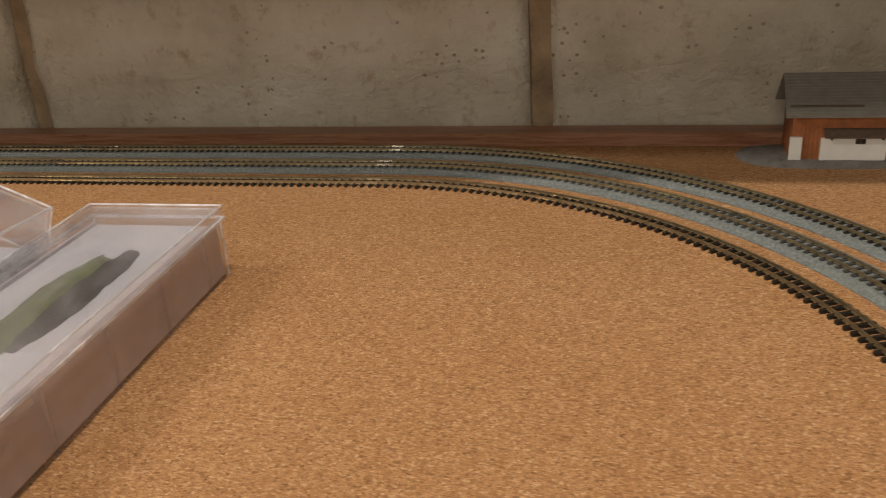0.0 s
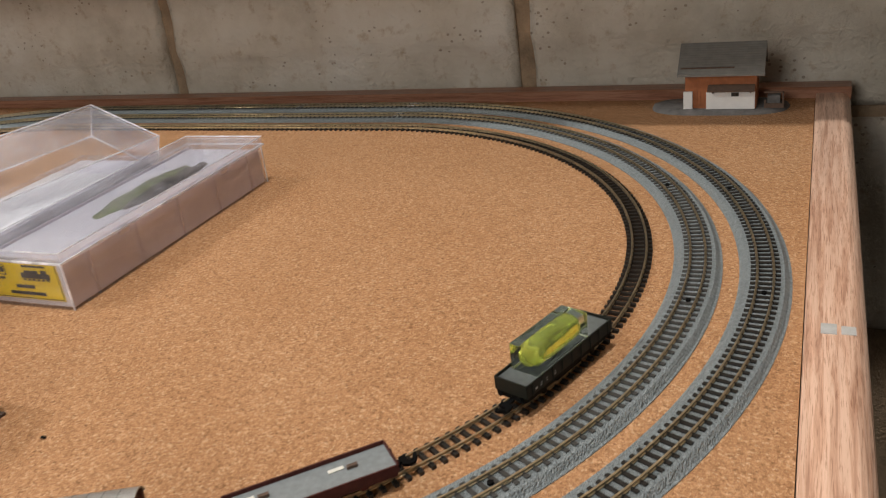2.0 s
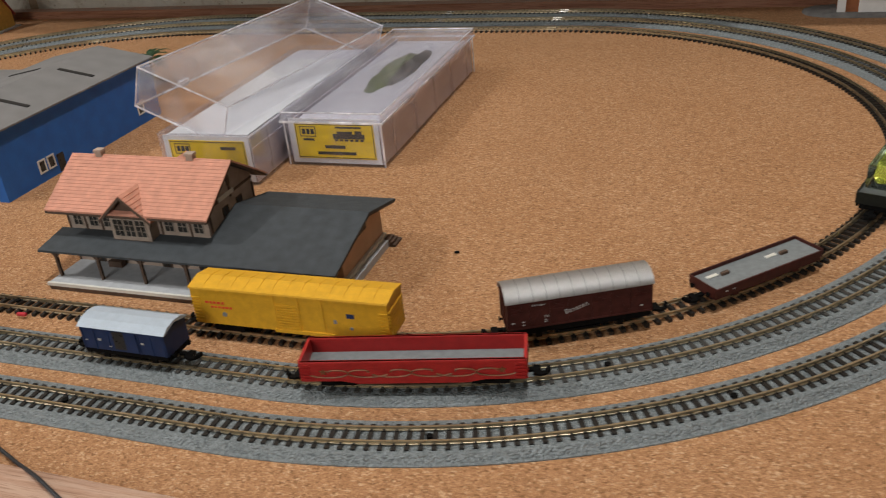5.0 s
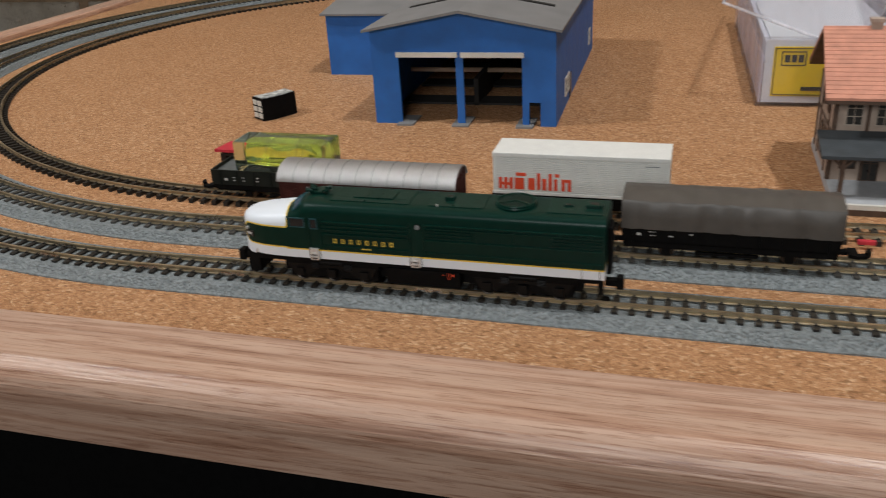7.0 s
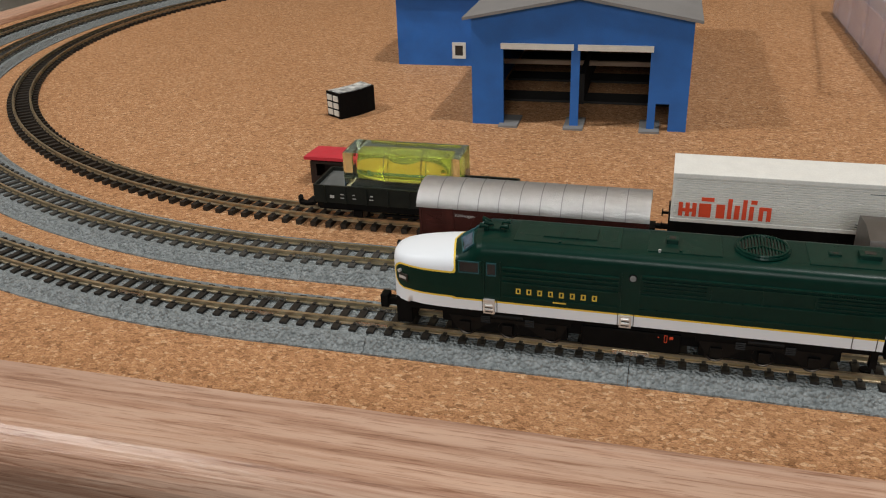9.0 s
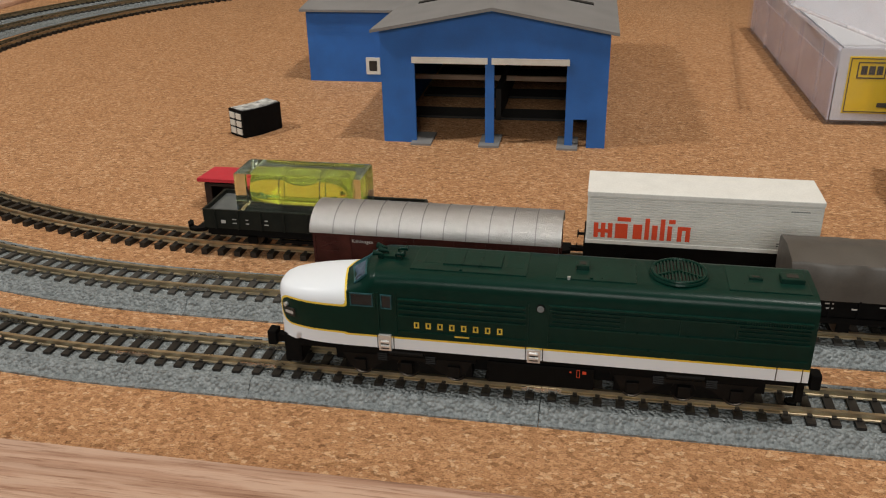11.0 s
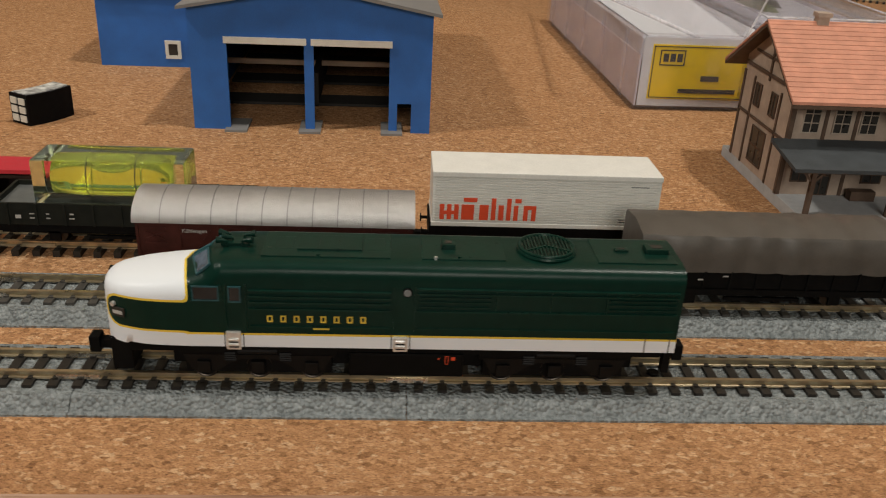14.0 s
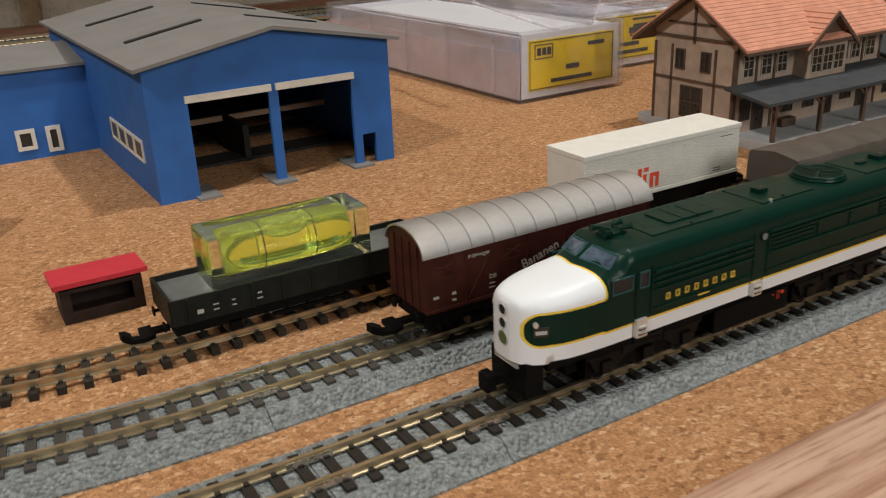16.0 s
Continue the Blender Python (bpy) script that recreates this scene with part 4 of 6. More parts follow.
def red_gondola(m):
    ob = thing("gondola_car", m, "open red gondola car with ornate sides and a grey floor", "railway wagon")
    half, w, z0, z1 = 0.0365, 0.0070, 0.0046, 0.0122
    part("floor_plate", boxes((-half, half, -w, w, z0, 0.0066)), GREYDECK, ob, "grey floor")
    for s in (-1, 1):
        part("side", boxes((-half, half, s * w - 0.0004, s * w + 0.0004, z0, z1)), GONDRED, ob)
        part("top_chord", boxes((-half, half, s * w - 0.0007, s * w + 0.0007, z1 - 0.0012, z1), bevel=0.0002), GONDRED, ob)
        part("end", boxes((s * half - 0.0005, s * half + 0.0005, -w, w, z0, z1)), GONDRED, ob)
        for i in range(5):
            z = 0.0056 + i * 0.0013
            part("corner_rung", boxes((s * half - (0.0032 if s > 0 else 0), s * half + (0.0032 if s < 0 else 0), -w - 0.0009, -w - 0.0004, z, z + 0.0004)), GONDRED, ob)
        part("brake_wheel", rod(bmesh.new(), (s * (half + 0.0006), 0.002 * s, 0.0098), (s * (half + 0.0009), 0.002 * s, 0.0098), 0.0013, 14), TIMBER, ob)
    for s in (-1, 1):
        a, b = sorted((s * w, s * (w + 0.0004)))
        part("sill_belly", prism(bmesh.new(), [(-0.0235, z0), (-0.0175, z0 - 0.0012), (0.0175, z0 - 0.0012), (0.0235, z0)], 1, a, b), GONDRED, ob)
    # cast scrolls along the side
    for i in range(6):
        cx = -0.026 + i * 0.0104
        pts = [(cx + (0.0006 + 0.00055 * a) * 2.2 * math.cos(a * 1.0) * (1 if i % 2 else -1), -w - 0.0005, 0.0080 + (0.0004 + 0.00032 * a) * math.sin(a)) for a in [k * 0.42 for k in range(15)]]
        part("scroll", tube(bmesh.new(), pts, 0.00030, 6), SCROLL, ob, "raised brown scroll ornament")
    for x in (-0.0290, 0.0290):
        part("star", prism(bmesh.new(), [(x + (0.0014 if k % 2 == 0 else 0.0006) * math.sin(k * math.pi / 5), 0.0084 + (0.0014 if k % 2 == 0 else 0.0006) * math.cos(k * math.pi / 5)) for k in range(10)], 1, -w - 0.0008, -w - 0.0004), SCROLL, ob, "raised star ornament")
    part("underframe", boxes((-half + 0.004, half - 0.004, -0.0030, 0.0030, 0.0032, z0)), BLACK, ob)
    for x in (-0.025, 0.025):
        part("bogie", boxes((x - 0.0062, x + 0.0062, -0.0050, -0.0042, 0.0012, 0.0034), (x - 0.0062, x + 0.0062, 0.0042, 0.0050, 0.0012, 0.0034), (x - 0.0014, x + 0.0014, -0.005, 0.005, 0.002, 0.0036)), BLACK, ob)
        wheelset(ob, x - 0.004, 0.0019)
        wheelset(ob, x + 0.004, 0.0019)
    for s in (-1, 1):
        coupler(ob, s * (half - 0.001), s)
    return ob


def ease(x, table):
    """Straight lines between the rows of a short table."""
    for (a, p), (b, q) in zip(table, table[1:]):
        if x <= b:
            u = max(0.0, (x - a) / (b - a))
            return p + (q - p) * u
    return table[-1][1]


def locomotive(m):
    ob = thing("diesel_locomotive", m, "dark green and white model diesel locomotive with yellow lines", "locomotive")
    w, z0, front, rear = 0.00725, 0.0076, -0.0482, 0.0455
    width = [(-0.0482, 0.0017), (-0.0480, 0.0026), (-0.0475, 0.0037), (-0.0465, 0.0047), (-0.0450, 0.0056), (-0.0430, 0.0063), (-0.0410, 0.0068), (-0.0380, 0.0071), (-0.0345, w), (rear, w)]
    top = [(-0.0482, 0.0166), (-0.0480, 0.0171), (-0.0474, 0.0176), (-0.0460, 0.0181), (-0.0430, 0.0186), (-0.0390, 0.0191), (-0.0348, 0.0197), (-0.0306, 0.0223), (-0.0290, 0.0227), (rear, 0.0227)]
    drop = [(-0.0482, 0.0022), (-0.0460, 0.0030), (-0.0348, 0.0040), (-0.0306, 0.0032), (-0.0240, 0.0026), (rear, 0.0026)]
    fat = [(-0.0482, 0.66), (-0.0352, 0.66), (-0.0306, 0.50), (-0.0240, 0.38), (rear, 0.38)]

    def sweep_back(x, u):
        """The windscreen leans back towards its outer corners."""
        return x + 0.0024 * u ** 1.5 * max(0.0, 1 - abs(x + 0.0328) / 0.0048)

    def skin(x, y):
        """A point of the rounded top."""
        hw, zt = ease(x, width), ease(x, top)
        c = (abs(y) / hw) ** (1 / ease(x, fat))
        zs = zt - ease(x, drop)
        return Vector((sweep_back(x, abs(y) / hw), y, zs + (zt - zs) * math.sqrt(max(0.0, 1 - c * c)) ** 0.8))

    xs = [front + 0.0003 * i for i in range(13)] + [-0.0442 + 0.0006 * i for i in range(16)] + [-0.0350 + 0.0003 * i for i in range(22)]
    xs += [-0.0280 + (rear + 0.0280) * i / 12 for i in range(13)]
    bm = bmesh.new()
    rings = []
    for x in sorted(set(round(v, 5) for v in xs)):
        hw, zt = ease(x, width), ease(x, top)
        zs = zt - ease(x, drop)
        low = z0 - (0.0004 if x < -0.044 else 0)
        side = [(hw, low + (zs - low) * k / 5) for k in range(6)]
        p = ease(x, fat)
        arc = [(hw * math.cos(math.radians(a)) ** p, zs + (zt - zs) * math.sin(math.radians(a)) ** 0.80) for a in (10, 20, 30, 40, 50, 60, 70, 80)]
        right = side + arc
        ring = [(-y, z) for y, z in right] + [(0, zt)] + right[::-1]
        rings.append([bm.verts.new((sweep_back(x, abs(y) / hw) if z > zs else x + (sweep_back(x, 1) - x) * max(0.0, (z - 0.0125) / max(1e-6, zs - 0.0125)), y, z)) for y, z in ring])
    for a, b in zip(rings, rings[1:]):
        for k in range(len(a) - 1):
            bm.faces.new((a[k], a[k + 1], b[k + 1], b[k]))
        bm.faces.new((a[-1], a[0], b[0], b[-1]))
    for cap in (bm.faces.new(rings[0][::-1]), bm.faces.new(rings[-1])):
        for e in cap.edges:
            e.smooth = False
    for e in bm.edges:
        if abs(e.verts[0].co.z - e.verts[1].co.z) < 1e-6 and e.verts[0].co.z < z0 + 1e-5 and abs(e.verts[0].co.y - e.verts[1].co.y) < 0.004:
            e.smooth = False
    part("body", bm, LIVERY, ob, "dark green body with white nose and sill band", smooth=True)
    # windscreen and cab side glass
    for s in (-1, 1):
        q = [skin(-0.0338, s * 0.0007), skin(-0.0336, s * 0.0056), skin(-0.0314, s * 0.0054), skin(-0.0314, s * 0.0007)]
        nrm = (q[1] - q[0]).cross(q[3] - q[0]).normalized()
        nrm = nrm if nrm.x < 0 else -nrm
        bm = bmesh.new()
        lo, hi = [bm.verts.new(p - nrm * 0.0003) for p in q], [bm.verts.new(p + nrm * 0.00022) for p in q]
        bm.faces.new(lo)
        bm.faces.new(hi)
        for k in range(4):
            bm.faces.new((lo[k], lo[(k + 1) % 4], hi[(k + 1) % 4], hi[k]))
        part("windscreen_pane", bm, GLASSBLUE, ob, "windscreen pane coloured blue-grey for its reflection")
        mid = sum(q, Vector()) / 4
        ring = [mid + (p - mid) * 1.03 + nrm * 0.00012 for p in q]
        part("windscreen_frame", tube(bmesh.new(), ring + [ring[0]], 0.00024, 6), TEAL, ob, "blue-green windscreen frame")
        y = s * w
        def side(name, x0, x1, za, zb, mt, d=0.00012, label=""):
            part(name, boxes((x0, x1, min(y, y + s * d), max(y, y + s * d), za, zb)), mt, ob, label)
        side("cab_window", -0.0328, -0.0290, 0.0162, 0.0184, GLASSDARK)
        side("door_window", -0.0272, -0.0256, 0.0160, 0.0184, GLASSDARK)
        for x0, x1, za, zb in ((-0.0328, -0.0290, 0.0162, 0.0184), (-0.0272, -0.0256, 0.0160, 0.0184)):
            for row in ((x0 - 0.0002, x1 + 0.0002, zb, zb + 0.0002), (x0 - 0.0002, x1 + 0.0002, za - 0.0002, za), (x0 - 0.0002, x0, za, zb), (x1, x1 + 0.0002, za, zb)):
                side("window_trim", *row, TEAL, 0.00028)
        for x in (-0.0336, -0.0288):
            side("window_post", x, x + 0.0004, 0.0158, 0.0188, GREEN, 0.0002)
        for x in (-0.0280, -0.0248, -0.0014, 0.0020):
            side("door_seam", x, x + 0.0002, 0.0108, 0.0190, GREEN, 0.00022)
        for z in (0.0146, 0.0158, 0.0168, 0.0178):
            side("body_batten", -0.0242, -0.0018, z, z + 0.00026, GREEN, 0.00042)
        for z in (0.0146, 0.0178, 0.0186):
            side("body_batten", 0.0024, 0.0448, z, z + 0.00026, GREEN, 0.00042)
        side("body_batten", 0.0024, 0.0448, 0.0114, 0.0116, GREEN, 0.00025)
        side("body_batten", -0.0242, -0.0018, 0.0114, 0.0116, GREEN, 0.00025)
        for x in (0.0150, 0.0240, 0.0330):
            side("panel_seam", x, x + 0.0002, 0.0146, 0.0186, GREEN, 0.0002)
        for x0 in (0.0345,):
            for i in range(24):
                side("grille_slat", x0 + i * 0.0004, x0 + i * 0.0004 + 0.00018, 0.0180, 0.0186, GREEN, 0.0003)
        part("porthole", rod(bmesh.new(), (0.0008, y, 0.0181), (0.0008, y + s * 0.0003, 0.0181), 0.00078, 20), TRUCK, ob, "round porthole")
        part("porthole_glass", rod(bmesh.new(), (0.0008, y, 0.0181), (0.0008, y + s * 0.0004, 0.0181), 0.0006, 20), GREYDECK, ob, "pale porthole lens")
        for x in (-0.0280, -0.0013):
            step = part("boarding_step", boxes((x, x + 0.0023, min(y, y + s * 0.0006), max(y, y + s * 0.0006), 0.0074, 0.0106 if x < -0.02 else 0.0100), bevel=0.0001), CHROME, ob, "silver boarding step")
            for z in (0.0082, 0.0091):
                # Dark plates stand for the shade in the cutouts between treads.
                part("step_gap_shade", boxes((x + 0.0004, x + 0.0019, min(y, y + s * 0.00066), max(y, y + s * 0.00066), z - 0.0004, z)), TRUCK, step)
                part("tread", boxes((x + 0.0004, x + 0.0019, min(y, y + s * 0.0009), max(y, y + s * 0.0009), z, z + 0.0003)), CHROME, step)
        for x in (-0.0284, -0.0254, -0.0017, 0.0013, 0.0402, 0.0443):
            side("stripe_seam", x, x + 0.00016, 0.0076, 0.0104, PRINT, 0.00006)
        for x0, x1 in ((0.0028, 0.0142), (0.0335, 0.0446)):
            for z in (0.0155, 0.0164, 0.0172):
                side("louvre", x0, x1, z, z + 0.00016, GREEN, 0.0003)
        # the name on the side: plain shapes in its colour
        for i in range(8):
            x = -0.0215 + i * 0.00212
            xa = -s * x - (0.0 if s < 0 else 0.0009)
            ya, yb = min(y, y + s * 0.0001), max(y, y + s * 0.0001)
            bm = boxes((xa, xa + 0.00026, ya, yb, 0.0123, 0.0135), (xa + 0.00068, xa + 0.00094, ya, yb, 0.0123, 0.0135), (xa + 0.00026, xa + 0.00068, ya, yb, 0.0123, 0.01252), (xa + 0.00026, xa + 0.00068, ya, yb, 0.01328, 0.0135))
            part("lettering_shape", bm, YELLOWLINE, ob, "yellow lettering shape")
        side("number_bar", -0.0142, -0.0116, 0.0110, 0.0116, YELLOWLINE, 0.0001)
        tank = s * 0.0062
        for x0, x1, za, zb in ((0.0062, 0.0065, 0.0050, 0.0053), (0.0074, 0.0075, 0.0042, 0.0056), (0.0079, 0.0080, 0.0042, 0.0056), (0.0074, 0.0080, 0.0056, 0.0057), (0.0074, 0.0080, 0.0041, 0.0042), (0.0084, 0.0091, 0.0049, 0.0055)):
            part("data_marking", boxes((x0, x1, min(tank, tank + s * 0.00006), max(tank, tank + s * 0.00006), za, zb)), REDLETTER, ob, "small red stencil marking")
        nb = part("number_board", boxes((-0.0012, 0.0012, -0.0002, 0.0002, -0.0008, 0.0008, pose(-0.0452, s * 0.0056, 0.0128, 0, 0, s * 24)), bevel=0.0001), PRINT, ob, "black number board")
        part("number_bar", boxes((-0.0009, 0.0009, -0.00026, 0.00026, -0.0003, 0.0003, pose(-0.0452, s * 0.0056, 0.0128, 0, 0, s * 24))), WHITEPRINT, nb)
        part("marker_lamp", rod(bmesh.new(), (-0.0458, s * 0.0050, 0.0141), (-0.0461, s * 0.0056, 0.0141), 0.0004, 10), CHROME, ob)
    # nose lights
    for z, r, mt, lab in ((0.0154, 0.0009, GLASSDARK, "dark round headlight"), (0.0131, 0.0009, GLASSDARK, "dark round headlight"), (0.0106, 0.0012, OLIVE, "olive lower lamp")):
        x = -0.0482
        lamp = part("headlight", rod(bmesh.new(), (x + 0.0003, 0, z), (x - 0.00012, 0, z), r, 20), mt, ob, lab)
        ring = [(x - 0.0001, r * math.cos(math.radians(a)), z + r * math.sin(math.radians(a))) for a in range(0, 361, 20)]
        part("bezel", tube(bmesh.new(), ring, 0.00012, 6), CHROME, lamp)
    # roof details
    part("horn_base", boxes((-0.0292, -0.0248, -0.0012, 0.0012, 0.0224, 0.0232), bevel=0.0001), GREEN, ob)
    for dx, dy, way in ((-0.0282, -0.0014, -1), (-0.0275, 0.0, -1), (-0.0282, 0.0014, -1), (-0.0258, -0.0011, 1), (-0.0258, 0.0011, 1)):
        bm = rod(bmesh.new(), (dx, dy, 0.0237), (dx + way * 0.0017, dy * 1.15, 0.0239), 0.00020, 12, 0.00058)
        rod(bm, (dx, dy, 0.0226), (dx, dy, 0.0237), 0.0002, 6)
        part("horn", bm, GREEN, ob)
    hatch = part("roof_hatch", boxes((-0.0170, -0.0066, -0.0024, 0.0030, 0.0222, 0.0231), bevel=0.0001), GREEN, ob)
    for x in (-0.0137, -0.0103):
        part("hatch_seam", boxes((x, x + 0.0002, -0.0024, 0.0030, 0.0231, 0.02318)), GREEN, hatch)
    for x in (-0.0206, -0.0058):
        part("hatch_plate", boxes((x, x + 0.0030, -0.0020, 0.0028, 0.0222, 0.02285), bevel=0.0001), GREEN, ob)
    for x0, x1 in ((-0.0225, -0.0020), (0.0030, 0.0165), (0.0315, 0.0445)):
        part("roof_panel", boxes((x0, x1, -0.0046, 0.0046, 0.0221, 0.02282), bevel=0.00015), GREEN, ob)
    for x, lx, ly, high in ((0.0074, 0.0011, 0.0011, 0.0237), (0.0362, 0.0011, 0.0006, 0.0232), (0.0420, 0.0019, 0.0013, 0.0237)):
        vent = part("roof_vent", boxes((x - lx, x + lx, -ly, ly, 0.0222, high), bevel=0.0002), GREEN, ob)
        # Thin black plate stands for the shade in the vent's mouth.
        part("vent_mouth_shade", boxes((x - lx * 0.5, x + lx * 0.5, -ly * 0.5, ly * 0.5, high, high + 0.00006)), PRINT, vent)
    fx = 0.0236
    fan = part("roof_fan", rod(bmesh.new(), (fx, 0, 0.0222), (fx, 0, 0.0231), 0.0045, 40), PRINT, ob, "round roof fan with grille")
    for radius, z, thick in ((0.0046, 0.0229, 0.0004), (0.0045, 0.0234, 0.0003)):
        ring = [(fx + radius * math.cos(math.radians(a)), radius * math.sin(math.radians(a)), z) for a in range(0, 361, 9)]
        part("fan_rim", tube(bmesh.new(), ring, thick, 8), GREEN, fan)
    for i in range(-7, 8):
        y = i * 0.00058
        half = math.sqrt(max(0.0, 0.0044 ** 2 - y * y))
        part("grille_bar", boxes((fx + y - 0.00014, fx + y + 0.00014, -half, half, 0.0231, 0.0235)), GREEN, fan)
    for a in (90, 210, 330):
        part("fan_strut", boxes((0.0, 0.0042, -0.0002, 0.0002, 0.0232, 0.0236, Matrix.Translation((fx, 0, 0)) @ Matrix.Rotation(math.radians(a), 4, "Z"))), GREEN, fan)
    for x, y in ((-0.0135, -0.0042), (0.0052, -0.0044), (0.0090, -0.0040)):
        part("lifting_eye", rod(bmesh.new(), (x, y, 0.0218), (x, y, 0.0231), 0.0003, 8), CHROME if x > 0.004 and x < 0.006 else GREEN, ob)
    # underframe, trucks and couplers
    part("underframe", boxes((-0.0440, 0.0445, -0.0058, 0.0058, 0.0058, 0.0076), (-0.0380, 0.0400, -0.0025, 0.0025, 0.0016, 0.0058)), BLACK, ob)
    part("fuel_tank", boxes((-0.0085, 0.0105, -0.0062, 0.0062, 0.0016, 0.0060), bevel=0.0004), BLACK, ob)
    for cx in (-0.0235, 0.0260):
        rows = []
        for s in (-1, 1):
            a, b = sorted((s * 0.0046, s * 0.0055))
            rows.append((cx - 0.0128, cx + 0.0128, a, b, 0.0046, 0.0064))
        truck = part("truck", boxes(*rows, (cx - 0.0120, cx + 0.0120, -0.0045, 0.0045, 0.0011, 0.0062)), BLACK, ob)
        for s in (-1, 1):
            a, b = sorted((s * 0.0046, s * 0.0056))
            dip = [(cx - 0.0122, 0.0050), (cx - 0.0108, 0.0022), (cx - 0.0066, 0.0019), (cx - 0.0046, 0.0034), (cx - 0.0028, 0.0042), (cx + 0.0028, 0.0042), (cx + 0.0046, 0.0034), (cx + 0.0066, 0.0019), (cx + 0.0108, 0.0022), (cx + 0.0122, 0.0050)]
            part("side_frame", prism(bmesh.new(), dip, 1, a, b), TRUCK, truck)
            for dx in (-0.0088, 0.0, 0.0088):
                wheel = part("wheel", rod(bmesh.new(), (cx + dx, s * 0.0028, 0.0022), (cx + dx, s * 0.0043, 0.0022), 0.0023, 24), BLACK, truck)
                ring = [(cx + dx + 0.0021 * math.cos(math.radians(q)), s * 0.0043, 0.0022 + 0.0021 * math.sin(math.radians(q))) for q in range(0, 361, 15)]
                part("tyre", tube(bmesh.new(), ring, 0.00022, 6), WHEEL, wheel)
                part("axle_box", boxes((cx + dx - 0.0011, cx + dx + 0.0011, s * 0.0057 - 0.0005, s * 0.0057 + 0.0005, 0.0018, 0.0040), bevel=0.0002), TRUCK, truck)
            for dx in (-0.0045, 0.0045):
                for k in range(4):
                    part("spring", rod(bmesh.new(), (cx + dx - 0.0009, s * 0.0056, 0.0041 + k * 0.0004), (cx + dx + 0.0009, s * 0.0056, 0.0041 + k * 0.0004), 0.00028, 6), TRUCK, truck)
            part("brake_cylinder", rod(bmesh.new(), (cx - 0.0032, s * 0.0054, 0.0058), (cx + 0.0032, s * 0.0054, 0.0058), 0.0006, 10), TRUCK, truck)
    part("pilot", boxes((-0.0474, -0.0440, -0.0048, 0.0048, 0.0014, 0.0074), bevel=0.0005), BLACK, ob)
    for z in (0.0062, 0.0067, 0.0072):
        part("grille_bar", boxes((-0.0479, -0.0465, -0.0030, 0.0030, z, z + 0.0002)), CHROME, ob)
    for x, way in ((-0.0478, -1), (0.0450, 1)):
        bm = boxes((min(x, x + way * 0.0030), max(x, x + way * 0.0030), -0.0008, 0.0008, 0.0030, 0.0046))
        box(bm, min(x + way * 0.0026, x + way * 0.0044), max(x + way * 0.0026, x + way * 0.0044), -0.0013, 0.0013, 0.0024, 0.0054, bevel=0.0003)
        part("coupler", bm, BLACK, ob, "black knuckle coupler")
    part("end_diaphragm", boxes((0.0455, 0.0466, -0.0026, 0.0026, 0.0070, 0.0190), bevel=0.0003), BLACK, ob)
    for s in (-1, 1):
        part("end_step", boxes((0.0440, 0.0452, s * 0.0060 - 0.0008, s * 0.0060 + 0.0008, 0.0034, 0.0076)), BLACK, ob)
    return ob


def on(loop, s):
    return loop.spot(s, loop.z)


locomotive(on(OUTER, -0.0012))
banana_van(on(MIDDLE, -0.0250), "maroon refrigerator wagon with a silver arched roof")
tarp_wagon(on(MIDDLE, 0.0720))
blue_van(on(MIDDLE, 0.1810))
red_gondola(on(MIDDLE, MIDDLE.a + 0.0565))
container_wagon(on(INNER, 0.0310))
vial_wagon(on(INNER, -0.0615), "black low-sided wagon with a level vial beside the hut", -0.0024)
yellow_boxcar(on(INNER, 0.2330))
banana_van(on(INNER, INNER.a + 0.1045), "maroon silver-roofed wagon standing on the curve")
flat_red(on(INNER, INNER.a + 0.179))
vial_wagon(on(INNER, INNER.a + 0.281), "black low-sided wagon with a level vial on the curve", -0.003)


# ---- blue engine shed ----
def pane_window(parent, x, z, wide, high, y, cols=2, rows=2, frame_mat=None, depth=0.0004):
    """A framed window on a wall that faces -y: surround, dark pane, muntins."""
    fm = frame_mat or OFFWHITE
    win = part("window", boxes((x - wide / 2, x + wide / 2, y - 0.0002, y + 0.0001, z, z + high)), DARKGLASS, parent)
    t = 0.00035
    rows_ = [(x - wide / 2 - t, x - wide / 2, y - depth, y, z - t, z + high + t), (x + wide / 2, x + wide / 2 + t, y - depth, y, z - t, z + high + t), (x - wide / 2, x + wide / 2, y - depth, y, z - t, z), (x - wide / 2, x + wide / 2, y - depth, y, z + high, z + high + t)]
    part("window_frame", boxes(*rows_), fm, win)
    bars = [(x - wide / 2 + wide * i / cols - 0.00012, x - wide / 2 + wide * i / cols + 0.00012, y - 0.00035, y - 0.0002, z, z + high) for i in range(1, cols)]
    bars += [(x - wide / 2, x + wide / 2, y - 0.00036, y - 0.0002, z + high * i / rows - 0.00012, z + high * i / rows + 0.00012) for i in range(1, rows)]
    part("muntin", boxes(*bars), fm, win)
    return win


def side_window(parent, y, z, wide, high, x, way):
    win = part("window", boxes((min(x, x + way * 0.0002), max(x, x + way * 0.0002), y - wide / 2, y + wide / 2, z, z + high)), DARKGLASS, parent)
    t = 0.0009
    a, b = min(x, x + way * 0.0005), max(x, x + way * 0.0005)
    part("window_frame", boxes((a, b, y - wide / 2 - t, y - wide / 2, z - t, z + high + t), (a, b, y + wide / 2, y + wide / 2 + t, z - t, z + high + t), (a, b, y - wide / 2, y + wide / 2, z - t, z), (a, b, y - wide / 2, y + wide / 2, z + high, z + high + t)), OFFWHITE, win)
    return win


